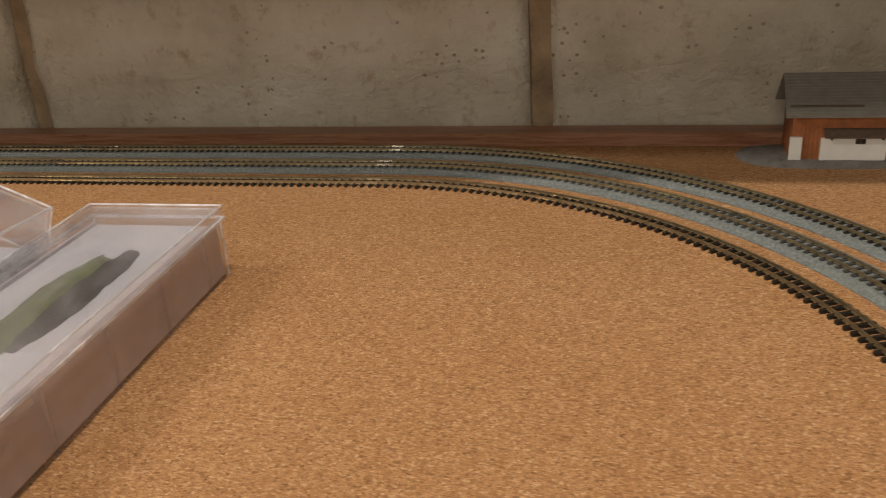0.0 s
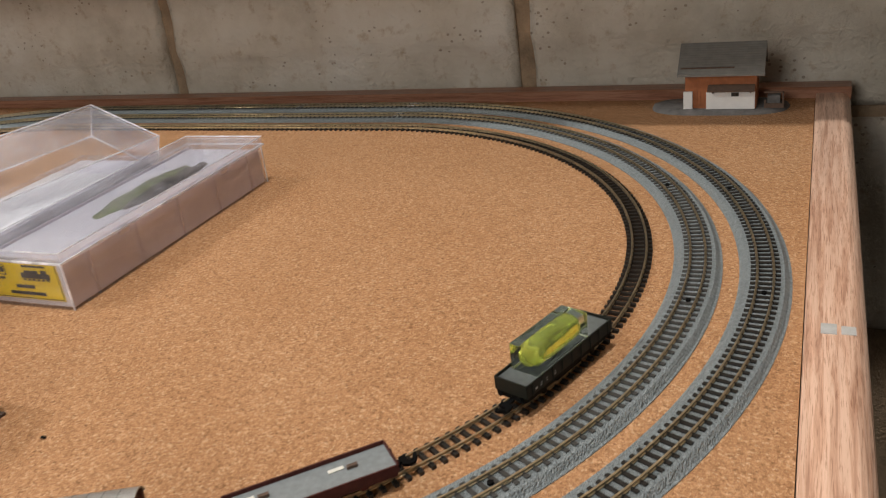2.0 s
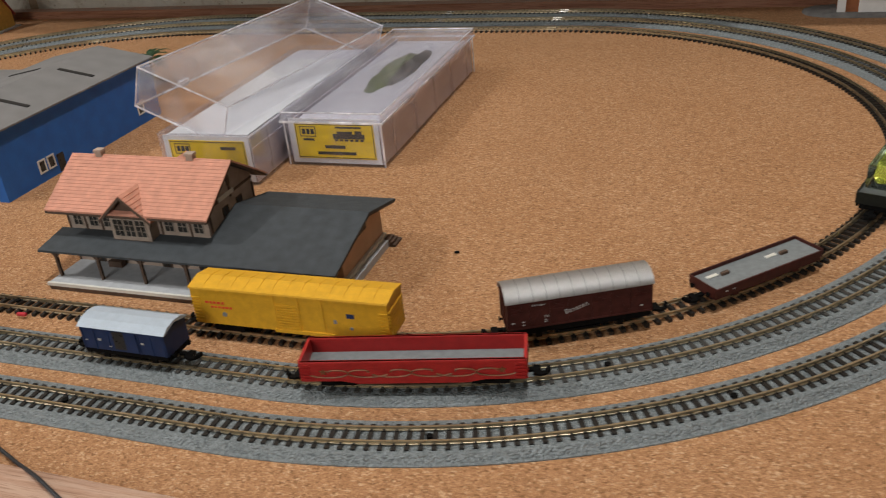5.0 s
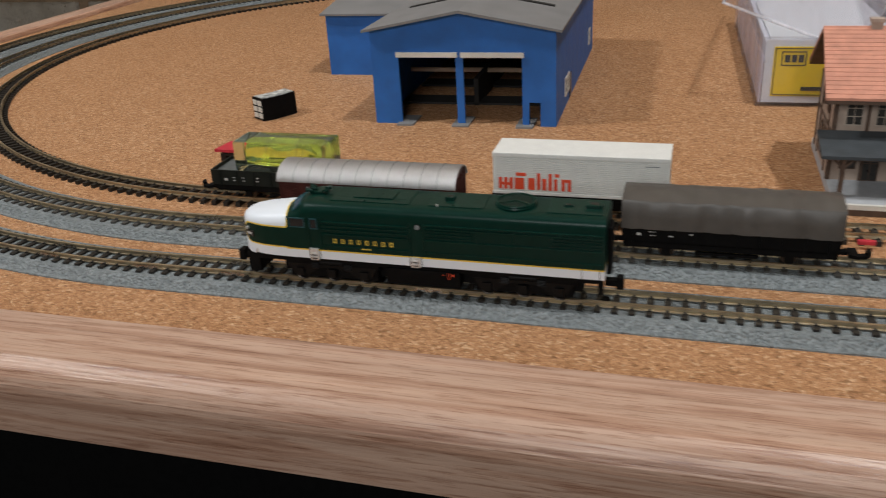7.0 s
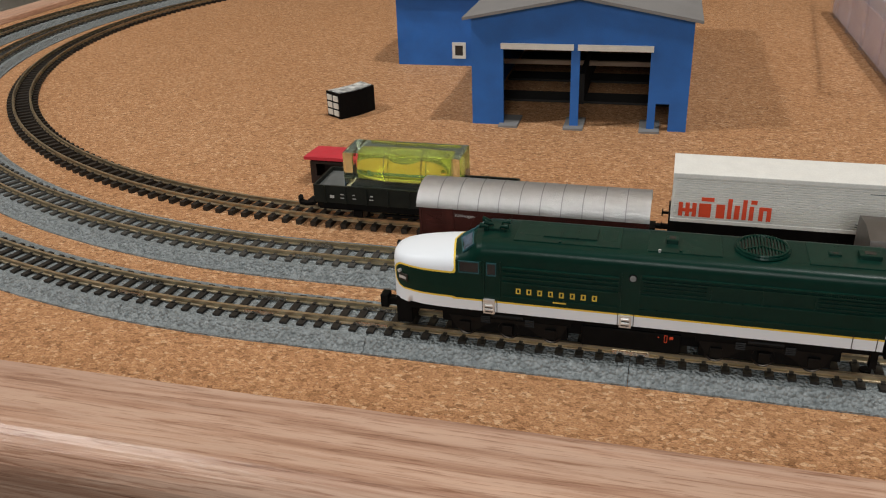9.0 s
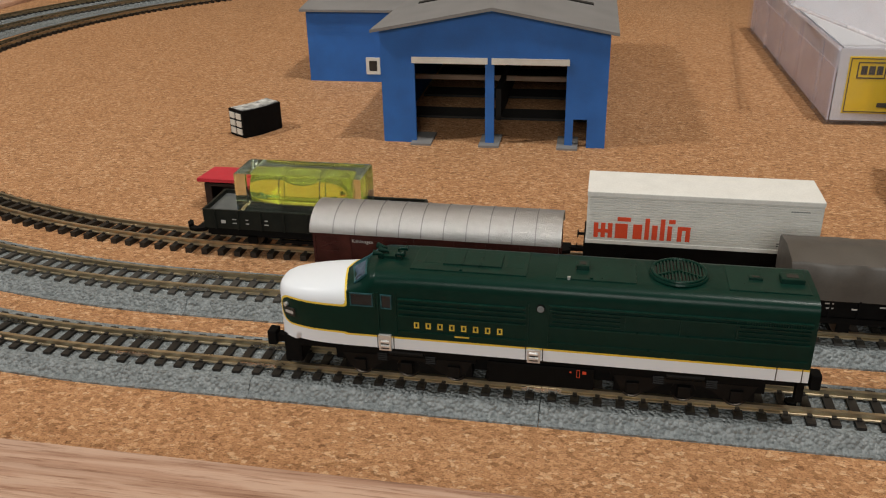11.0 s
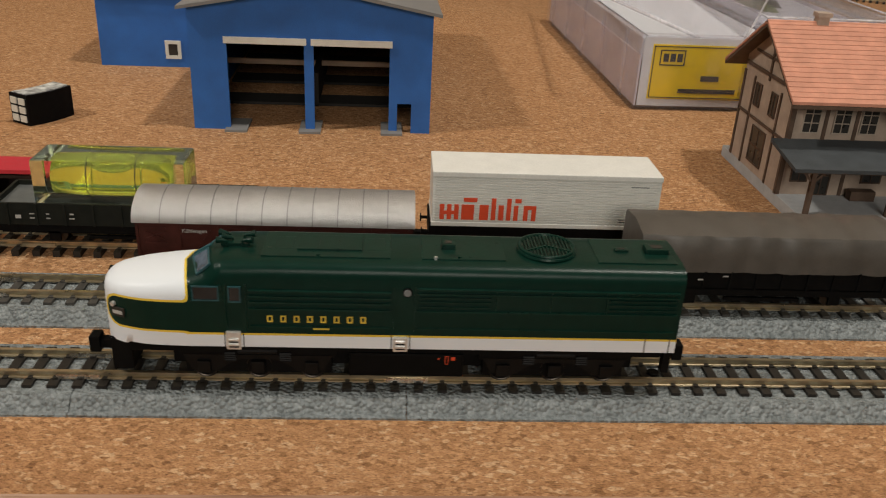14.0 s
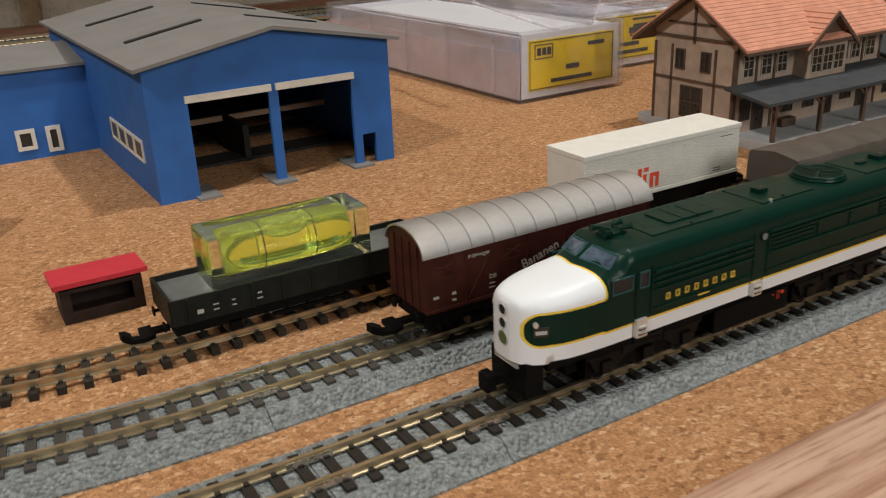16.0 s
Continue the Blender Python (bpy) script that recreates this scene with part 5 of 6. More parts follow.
def engine_shed():
    ob = thing("engine_shed", Matrix.Translation((0.0088, 0.156, 0)) @ pose(0, 0, 0, 0, 0, 1.2) @ Matrix.Translation((-0.009, -0.156, 0)), "blue card engine shed with a grey roof and open doors", "model building")
    x0, x1, y0, y1, ze, zr, xm, t = -0.0670, 0.0090, 0.1560, 0.3020, 0.0385, 0.0455, -0.0290, 0.0014
    doors = ((-0.0555, -0.0315), (-0.0285, -0.0045))
    low = 0.0295
    for a, b in ((x0, doors[0][0]), (doors[0][1], doors[1][0]), (doors[1][1], -0.0018), (0.0028, x1)):
        part("door_pier", boxes((a, b, y0, y0 + t, 0, low)), SHEDBLUE, ob)
    part("wicket_head", boxes((-0.0018, 0.0028, y0, y0 + t, 0.0098, low)), SHEDBLUE, ob)
    part("front_gable", prism(bmesh.new(), [(x0, low), (x1, low), (x1, ze), (xm, zr), (x0, ze)], 1, y0, y0 + t), SHEDBLUE, ob)
    part("side_wall", boxes((x1 - t, x1, y0 + t, y1 - t, 0, ze)), SHEDBLUE, ob)
    part("side_wall", boxes((x0, x0 + t, y0 + t, y1 - t, 0, ze)), SHEDBLUE, ob)
    part("back_wall", prism(bmesh.new(), [(x0, 0), (x1, 0), (x1, ze), (xm, zr), (x0, ze)], 1, y1 - t, y1), SHEDBLUE, ob)
    for a, b in doors:
        part("lintel", boxes((a - 0.0008, b + 0.0008, y0 - 0.0008, y0, low - 0.0016, low + 0.0004)), OFFWHITE, ob, "white door lintel")
    for a in (-0.0560, -0.0325, -0.0060):
        part("floor_plate", boxes((a - 0.001, a + 0.006, y0 - 0.0035, y0 + 0.01, 0.0, 0.0007)), SHEDROOF, ob)
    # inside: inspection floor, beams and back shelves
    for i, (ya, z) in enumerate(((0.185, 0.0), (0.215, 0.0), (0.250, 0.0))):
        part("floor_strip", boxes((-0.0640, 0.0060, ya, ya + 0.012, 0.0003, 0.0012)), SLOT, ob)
    for ya, z in ((0.205, 0.010), (0.235, 0.016), (0.262, 0.022)):
        part("cross_beam", boxes((x0 + t, x1 - t, ya, ya + 0.0015, z, z + 0.0018)), BEIGEWALL, ob)
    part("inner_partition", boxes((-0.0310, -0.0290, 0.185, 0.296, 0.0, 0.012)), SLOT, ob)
    # roof slopes with an overhang
    for s, xe in ((1, x1), (-1, x0)):
        k = (ze - zr) / (xe - xm)
        xo = xe + s * 0.0026
        zo = zr + k * (xo - xm)
        slope = part("roof_slope", prism(bmesh.new(), [(xm, zr + 0.0001), (xo, zo + 0.0001), (xo, zo + 0.0011), (xm, zr + 0.0012)], 1, y0 - 0.0030, y1 + 0.0020), SHEDROOF, ob, "grey card roof slope")
        for ya in (0.1945, 0.2520):
            xa, xb = xm + s * 0.0075, xm + s * 0.0320
            za, zb = zr + k * (xa - xm) + 0.0012, zr + k * (xb - xm) + 0.0012
            part("roof_slot", prism(bmesh.new(), [(xa, za - 0.0004), (xb, zb - 0.0004), (xb, zb + 0.0004), (xa, za + 0.0004)], 1, ya, ya + 0.0030), SLOT, slope, "dark vent slot")
    for y in (0.1860, 0.1935):
        side_window(ob, y, 0.0060, 0.0042, 0.0060, x1, 1)
    part("side_door", boxes((x1 - 0.0002, x1 + 0.0004, 0.1985, 0.2040, 0.0006, 0.0110)), DARKGLASS, ob)
    side_window(ob, 0.2820, 0.0075, 0.0050, 0.0062, x1, 1)
    for y in (0.172, 0.182, 0.192, 0.202):
        side_window(ob, y, 0.0110, 0.0080, 0.0050, x0, -1)
    # lean-to on the far side
    ax0, ay0, ay1, az = -0.1190, 0.2372, 0.2985, 0.0300
    for piece in ((ax0, x0, ay0, ay0 + t, 0, az), (ax0, ax0 + t, ay0 + t, ay1 - t, 0, az), (ax0, x0, ay1 - t, ay1, 0, az)):
        part("annex_wall", boxes(piece), SHEDBLUE, ob)
    part("annex_roof", prism(bmesh.new(), [(ay0 - 0.0022, az + 0.0002), (ay1 + 0.002, az + 0.0002), (ay1 + 0.002, az + 0.0012), ((ay0 + ay1) / 2, az + 0.0052), (ay0 - 0.0022, az + 0.0012)], 0, ax0 - 0.0022, x0), SHEDROOF, ob, "grey lean-to roof")
    for x, z, wide, high in ((-0.0902, 0.0048, 0.0036, 0.0046), (-0.0812, 0.0030, 0.0022, 0.0064)):
        win = part("window", boxes((x - wide / 2, x + wide / 2, ay0 - 0.0003, ay0 + 0.0001, z, z + high)), DARKGLASS, ob)
        t = 0.0013
        part("window_frame", boxes((x - wide / 2 - t, x - wide / 2, ay0 - 0.0007, ay0, z - t, z + high + t), (x + wide / 2, x + wide / 2 + t, ay0 - 0.0007, ay0, z - t, z + high + t), (x - wide / 2, x + wide / 2, ay0 - 0.0007, ay0, z - t, z), (x - wide / 2, x + wide / 2, ay0 - 0.0007, ay0, z + high, z + high + t)), OFFWHITE, win, "off-white window surround")
    return ob


engine_shed()


# ---- station with terracotta roof and dark canopy ----
def station():
    ob = thing("station_building", pose(0, 0, 0), "half-timbered station with a terracotta roof and dark slate canopy", "model building")
    px0, px1, pz = 0.1030, 0.2380, 0.0034
    part("platform", boxes((px0, px1, 0.0795, 0.1430, 0.0, pz), bevel=0.0003), STONEGREY, ob, "pale grey platform")
    part("platform_edge", boxes((px0 - 0.0004, px1, 0.0782, 0.0794, pz - 0.0013, pz + 0.0002)), OFFWHITE, ob, "white platform edge")
    # Brown strip coloured in for the shadow below the white edge.
    part("platform_edge_shadow", boxes((px0, px1, 0.0787, 0.0794, 0.0, pz - 0.0013)), TIMBER, ob)
    x0, x1, y0, y1, ze, zr = 0.1030, 0.1765, 0.1000, 0.1360, 0.0352, 0.0466
    ym = (y0 + y1) / 2
    walls = prism(bmesh.new(), [(y0, pz), (y1, pz), (y1, ze), (ym, zr - 0.0012), (y0, ze)], 0, x0, x1)
    part("wall", walls, WEATHERED, ob, "weathered cream rendered wall")
    # roof laid in courses of tiles
    for s, ye in ((-1, y0), (1, y1)):
        yo, k = ye + s * 0.0075, (zr - ze) / (ym - ye)
        n = 17
        for i in range(n):
            ya, yb = yo + (ym - yo) * i / n, yo + (ym - yo) * (i + 1) / n
            za, zb = ze + k * (ya - ye), ze + k * (yb - ye)
            part("tile_course", prism(bmesh.new(), [(ya, za + 0.0002), (yb, zb + 0.0002), (yb, zb + 0.0008), (ya, za + 0.00100)], 0, x0 - 0.0042, x1 + 0.0042), TERRACOTTA, ob)
        part("roof_boarding", prism(bmesh.new(), [(yo, ze + k * (yo - ye)), (ym, zr), (ym, zr - 0.0009), (yo, ze + k * (yo - ye) - 0.0009)], 0, x0 - 0.0040, x1 + 0.0040), TIMBER, ob)
    part("ridge_cap", rod(bmesh.new(), (x0 - 0.0042, ym, zr + 0.0004), (x1 + 0.0042, ym, zr + 0.0004), 0.0006, 8), TERRACOTTA, ob)
    for x in (0.1140, 0.1610):
        part("chimney", boxes((x - 0.0016, x + 0.0016, ym - 0.0014, ym + 0.0014, zr - 0.0015, zr + 0.0030), (x - 0.0020, x + 0.0020, ym - 0.0018, ym + 0.0018, zr + 0.0022, zr + 0.0034), bevel=0.0001), WEATHERED, ob)
    # cross gables front and back
    for s, yf in ((-1, 0.0945), (1, 0.1415)):
        cx, hw, zb, zt, zg = 0.1402, 0.0098, 0.0168, 0.0305, 0.0390
        ya, yb = min(yf, ym), max(yf, ym)
        part("gable_bay", prism(bmesh.new(), [(cx - hw, zb), (cx + hw, zb), (cx + hw, zt), (cx, zg), (cx - hw, zt)], 1, ya, yb), WEATHERED, ob)
        for q in (-1, 1):
            k = (zg - zt) / hw
            xo = hw + 0.0032
            n = 8
            for i in range(n):
                xa, xb = xo * (1 - i / n), xo * (1 - (i + 1) / n)
                za, zb2 = zg - k * xa, zg - k * xb
                part("tile_course", prism(bmesh.new(), [(cx + q * xa, za + 0.0004), (cx + q * xb, zb2 + 0.0004), (cx + q * xb, zb2 + 0.0010), (cx + q * xa, za + 0.0014)], 1, min(yf + s * 0.0022, ym), max(yf + s * 0.0022, ym)), TERRACOTTA, ob)
            part("barge_board", prism(bmesh.new(), [(cx + q * xo, zg - k * xo - 0.0008), (cx, zg - 0.0008), (cx, zg + 0.0006), (cx + q * xo, zg - k * xo + 0.0006)], 1, min(yf + s * 0.0020, yf + s * 0.0026), max(yf + s * 0.0020, yf + s * 0.0026)), TIMBER, ob)
        if s < 0:
            for i in range(3):
                pane_window(ob, cx - 0.0056 + i * 0.0056, 0.0205, 0.0046, 0.0076, yf, 2, 3, FRAMETAN)
            part("bay_beam", boxes((cx - hw, cx + hw, yf - 0.0004, yf, 0.0292, 0.0303), (cx - hw, cx + hw, yf - 0.0004, yf, 0.0174, 0.0186)), TIMBER, ob)
            part("bay_gable_boards", prism(bmesh.new(), [(cx - hw + 0.001, 0.0304), (cx + hw - 0.001, 0.0304), (cx, 0.0384)], 1, yf - 0.0003, yf), TIMBER, ob)
    # upper windows and posts on the front
    for x in (0.1085, 0.1170, 0.1245, 0.1560, 0.1625, 0.1705):
        pane_window(ob, x, 0.0214, 0.0042, 0.0076, y0, 2, 3, FRAMETAN)
    for x in (x0 + 0.0004, 0.1125, 0.1210, 0.1520, 0.1665, x1 - 0.0004):
        part("timber_post", boxes((x - 0.0005, x + 0.0005, y0 - 0.0003, y0, pz, ze)), TIMBER, ob)
    # ground floor openings
    for x, wd, z, h in ((0.1085, 0.0042, 0.0075, 0.0066), (0.1150, 0.0042, 0.0036, 0.0110), (0.1290, 0.0050, 0.0075, 0.0066), (0.1400, 0.0050, 0.0075, 0.0066), (0.1500, 0.0044, 0.0036, 0.0110), (0.1600, 0.0050, 0.0075, 0.0066), (0.1690, 0.0044, 0.0036, 0.0110)):
        pane_window(ob, x, z, wd, h, y0, 2, 2, TIMBER)
    # half-timbering on both gable ends
    for x, way in ((x0, -1), (x1, 1)):
        a, b = min(x, x + way * 0.0004), max(x, x + way * 0.0004)
        beams = [(a, b, y0, y1, 0.0318, 0.0328), (a, b, y0, y0 + 0.0010, pz, 0.0300), (a, b, y1 - 0.0010, y1, pz, 0.0300), (a, b, y0, y1, 0.0178, 0.0186), (a, b, ym - 0.0005, ym + 0.0005, 0.0306, 0.0440)]
        if way < 0:
            beams += [(a, b, 0.1080, 0.1088, pz, 0.0296), (a, b, 0.1272, 0.1280, pz, 0.0296), (a, b, y0 + 0.006, y1 - 0.006, 0.0366, 0.0373)]
        part("timber_frame", boxes(*beams), TIMBER, ob, "dark timber framing")
        for y in (0.1125, 0.1238):
            win = part("window", boxes((min(x, x + way * 0.0002), max(x, x + way * 0.0002), y - 0.0018, y + 0.0018, 0.0220, 0.0280)), DARKGLASS, ob)
            part("window_frame", boxes((a, b, y - 0.0022, y - 0.0018, 0.0216, 0.0284), (a, b, y + 0.0018, y + 0.0022, 0.0216, 0.0284), (a, b, y - 0.0018, y + 0.0018, 0.0216, 0.0220), (a, b, y - 0.0018, y + 0.0018, 0.0280, 0.0284), (a, b, y - 0.0001, y + 0.0001, 0.022, 0.028)), TIMBER, win)
        if way < 0:
            win = part("window", boxes((x - 0.0002, x, 0.1135, 0.1225, 0.0062, 0.0160)), DARKGLASS, ob)
            part("window_frame", boxes((a, b, 0.1130, 0.1135, 0.0058, 0.0164), (a, b, 0.1225, 0.1230, 0.0058, 0.0164), (a, b, 0.1135, 0.1225, 0.0058, 0.0062), (a, b, 0.1135, 0.1225, 0.0160, 0.0164), (a, b, 0.1178, 0.1182, 0.0062, 0.016), (a, b, 0.1135, 0.1225, 0.0108, 0.0112)), TIMBER, win)
        else:
            part("name_board", boxes((-0.0003, 0.0003, -0.0060, 0.0060, -0.0009, 0.0009, pose(x + 0.0006, 0.1140, 0.0330, 0, 0, 0))), OFFWHITE, ob, "blank white name board")
            part("attic_opening", boxes((x, x + 0.0003, ym - 0.0012, ym + 0.0012, 0.0362, 0.0402)), DARKGLASS, ob)
    # the canopy along the front and the wide-roofed hall beside the main block
    part("canopy_roof", prism(bmesh.new(), [(0.0825, 0.0158), (y0, 0.0184), (y0, 0.0194), (0.0825, 0.0168)], 0, 0.0985, x1), SLATE, ob, "dark slate canopy roof")
    hx0, hx1, hy0, hy1 = x1, 0.2345, 0.1000, 0.1420
    part("hall_roof", prism(bmesh.new(), [(0.0825, 0.0158), (0.1200, 0.0250), (0.1475, 0.0188), (0.1475, 0.0198), (0.1200, 0.0262), (0.0825, 0.0168)], 0, hx0 + 0.0002, 0.2400), SLATE, ob, "dark slate hall roof")
    part("hall_wall", prism(bmesh.new(), [(hy0, pz), (hy1, pz), (hy1, 0.0199), (0.1200, 0.0249), (hy0, 0.0199)], 0, hx0 + 0.0002, hx1), BEIGEWALL, ob, "plain beige wall")
    part("hall_plinth", boxes((hx1 - 0.004, hx1 + 0.0014, hy0 - 0.0005, hy1 + 0.0005, 0.0, 0.0052)), OFFWHITE, ob)
    part("barge_board", prism(bmesh.new(), [(0.0830, 0.0152), (0.1200, 0.0242), (0.1470, 0.0182), (0.1470, 0.0190), (0.1200, 0.0252), (0.0830, 0.0162)], 0, 0.2390, 0.2397), TIMBER, ob)
    part("hall_window", boxes((hx1, hx1 + 0.0004, 0.1165, 0.1255, 0.0160, 0.0196)), DARKGLASS, ob)
    for y in (0.1186, 0.1210, 0.1234):
        part("window_bar", boxes((hx1 + 0.0004, hx1 + 0.0007, y - 0.0002, y + 0.0002, 0.0160, 0.0196)), TIMBER, ob)
    for i in range(3):
        part("back_step", boxes((hx1 + 0.0016, hx1 + 0.0066 - i * 0.0012, hy1 - 0.0030, hy1 + 0.0050 - i * 0.0014, 0.0012 * i, 0.0012 * (i + 1))), TIMBER, ob)
    for i, x in enumerate((0.1050, 0.1270, 0.1490, 0.1710, 0.1930, 0.2130, 0.2320)):
        part("canopy_post", boxes((x - 0.0006, x + 0.0006, 0.0846, 0.0858, pz, 0.0164)), TIMBER, ob)
        part("post_bracket", boxes((-0.0026, 0.0026, -0.0003, 0.0003, -0.0003, 0.0003, pose(x + 0.0018, 0.0852, 0.0141, 0, -45)), (-0.0026, 0.0026, -0.0003, 0.0003, -0.0003, 0.0003, pose(x - 0.0018, 0.0852, 0.0141, 0, 45))), TIMBER, ob)
    part("canopy_beam", boxes((0.1000, 0.2390, 0.0844, 0.0860, 0.0150, 0.0160)), TIMBER, ob)
    for i in range(3):
        x = 0.185 + i * 0.0150
        pane_window(ob, x, 0.0065, 0.0070, 0.0080, hy0, 3, 2, TIMBER)
    part("waiting_bench", boxes((0.1220, 0.1290, 0.0955, 0.0985, pz, 0.0062), bevel=0.0003), TIMBER, ob)
    return ob


station()


# ---- clear plastic model boxes ----
def hollow(bm, x0, x1, y0, y1, z0, z1, t, open_top=True):
    """A thin-walled tray, open above (or below)."""
    za, zb, zi = (z0, z1, z0 + t) if open_top else (z1, z0, z1 - t)
    def ring(i, z):
        return [bm.verts.new(p) for p in ((x0 + i, y0 + i, z), (x1 - i, y0 + i, z), (x1 - i, y1 - i, z), (x0 + i, y1 - i, z))]
    rings = [ring(0, za), ring(0, zb), ring(t, zb), ring(t, zi)]
    for p, q in zip(rings, rings[1:]):
        for k in range(4):
            bm.faces.new((p[k], p[(k + 1) % 4], q[(k + 1) % 4], q[k]))
    bm.faces.new(rings[0])
    bm.faces.new(rings[3])
    return bm


def label_card(parent, W, y, drawing):
    card = part("end_card", boxes((-W + 0.0022, W - 0.0022, y + 0.0012, y + 0.0018, 0.0015, 0.0270)), CARDWHITE, parent, "white end card")
    lab = part("label", boxes((-W + 0.0055, W - 0.0050, y + 0.0009, y + 0.0012, 0.0042, 0.0245)), LABEL, card, "yellow paper label")
    def bar(x0, x1, z0, z1, mt=PRINT):
        part("print_bar", boxes((x0, x1, y + 0.00075, y + 0.0009, z0, z1)), mt, lab, "black print")
    e0, e1 = -W + 0.0060, W - 0.0055
    for r in ((e0, e1, 0.0047, 0.0050), (e0, e1, 0.0236, 0.0239), (e0, e0 + 0.0003, 0.0050, 0.0236), (e1 - 0.0003, e1, 0.0050, 0.0236)):
        bar(*r)
    bx = e0 + 0.0025
    for r in ((bx, bx + 0.0095, 0.0222, 0.0226), (bx, bx + 0.0095, 0.0168, 0.0172), (bx, bx + 0.0004, 0.0172, 0.0222), (bx + 0.0091, bx + 0.0095, 0.0172, 0.0222)):
        bar(*r)
    for i in range(3):
        bar(bx + 0.0013 + i * 0.0026, bx + 0.0033 + i * 0.0026, 0.0182, 0.0212)
    if drawing:
        bar(0.0015, 0.0165, 0.0218, 0.0228)
        bar(-0.0005, 0.0180, 0.0158, 0.0186)
        bar(0.0020, 0.0110, 0.0186, 0.0200)
        bar(0.0125, 0.0165, 0.0186, 0.0204)
        for i in range(6):
            bar(0.0002 + i * 0.0030, 0.0022 + i * 0.0030, 0.0145, 0.0156)
        bar(bx + 0.0015, bx + 0.008, 0.0145, 0.0157)
        bar(-0.0060, 0.0060, 0.0102, 0.0120)
        bar(-0.0110, 0.0120, 0.0066, 0.0083)
    else:
        bar(0.0085, 0.0175, 0.0196, 0.0212)
        bar(-0.0030, 0.0040, 0.0112, 0.0132)
        bar(-0.0110, 0.0110, 0.0066, 0.0082)


def closed_box(m):
    ob = thing("display_box", m, "closed clear plastic model box with a yellow end label", "plastic box", "clear model boxes")
    W, L, H = 0.0285, 0.0885, 0.0310
    shell = part("tray", hollow(bmesh.new(), -W, W, -L, L, 0.0, 0.0265, 0.0009), CLEAR, ob, "clear plastic tray")
    shell.visible_shadow = False
    lid = part("lid", hollow(bmesh.new(), -W - 0.0011, W + 0.0011, -L - 0.0011, L + 0.0011, 0.0255, H, 0.0009, False), CLEARTOP, ob, "clear plastic lid")
    lid.visible_shadow = False
    rims = [(-W - 0.0018, W + 0.0018, -L - 0.0018, -L - 0.0011, 0.0250, 0.0262), (-W - 0.0018, W + 0.0018, L + 0.0011, L + 0.0018, 0.0250, 0.0262), (-W - 0.0018, -W - 0.0011, -L - 0.0011, L + 0.0011, 0.0250, 0.0262), (W + 0.0011, W + 0.0018, -L - 0.0011, L + 0.0011, 0.0250, 0.0262)]
    part("rim", boxes(*rims, bevel=0.0002), EDGE, lid)
    top = [(-W - 0.0011, -L - 0.0011, H), (W + 0.0011, -L - 0.0011, H), (W + 0.0011, L + 0.0011, H), (-W - 0.0011, L + 0.0011, H), (-W - 0.0011, -L - 0.0011, H)]
    part("rim", tube(bmesh.new(), top, 0.0004, 6), EDGE, lid)
    for s in (-1, 1):
        for q in (-1, 1):
            part("corner", tube(bmesh.new(), [(s * W, q * L, 0.0005), (s * W, q * L, 0.0250)], 0.0005, 6), EDGE, shell)
    for s in (-1, 1):
        for i in range(5):
            y = -L + 2 * L * (i + 0.5) / 5
            part("rib", rod(bmesh.new(), (s * (W + 0.0001), y, 0.0012), (s * (W + 0.0001), y, 0.0250), 0.0007, 8), CLEAR, shell)
        for y in (-0.045, 0.045):
            part("snap_tab", boxes((s * (W + 0.0016) - 0.0006, s * (W + 0.0016) + 0.0006, y - 0.004, y + 0.004, 0.0222, 0.0268), bevel=0.0003), CLEAR, lid)
        part("lining", boxes((s * (W - 0.0016) - 0.0003, s * (W - 0.0016) + 0.0003, -L + 0.002, L - 0.0015, 0.0012, 0.0245)), LINER, ob, "milky lilac liner")
    # white insert with a recess and the model lying in it
    a, b, ya, yb = -0.0090, 0.0125, -0.0420, 0.0600
    z0, z1 = 0.0150, 0.0236
    part("insert", boxes((-W + 0.003, W - 0.003, -L + 0.003, L - 0.003, z0, z1), bevel=0.001), FOAM, ob, "white insert")
    for name, cx, cy, sx, sy, mt, label in (("packed_model", -0.002, 0.012, 0.0085, 0.046, OLIVE, "green model locomotive under plastic wrap"), ("packed_underside", 0.006, 0.020, 0.0070, 0.040, SLOT, "dark underside of the packed model")):
        bm = bmesh.new()
        bmesh.ops.create_icosphere(bm, subdivisions=4, radius=1.0)
        for v in bm.verts:
            v.co = Vector((cx + sx * math.copysign(abs(v.co.x) ** 0.7, v.co.x), cy + sy * v.co.y, z1 - 0.0008 + 0.0028 * v.co.z))
            v.co += 0.0016 * noise.noise_vector(v.co * 130) * (1 if abs(v.co.z - z1) < 0.003 else 0.3)
            v.co.z = max(z0 + 0.001, min(v.co.z, 0.0292))
        part(name, bm, mt, ob, label, smooth=True)
    label_card(ob, W, -L, True)
    return ob


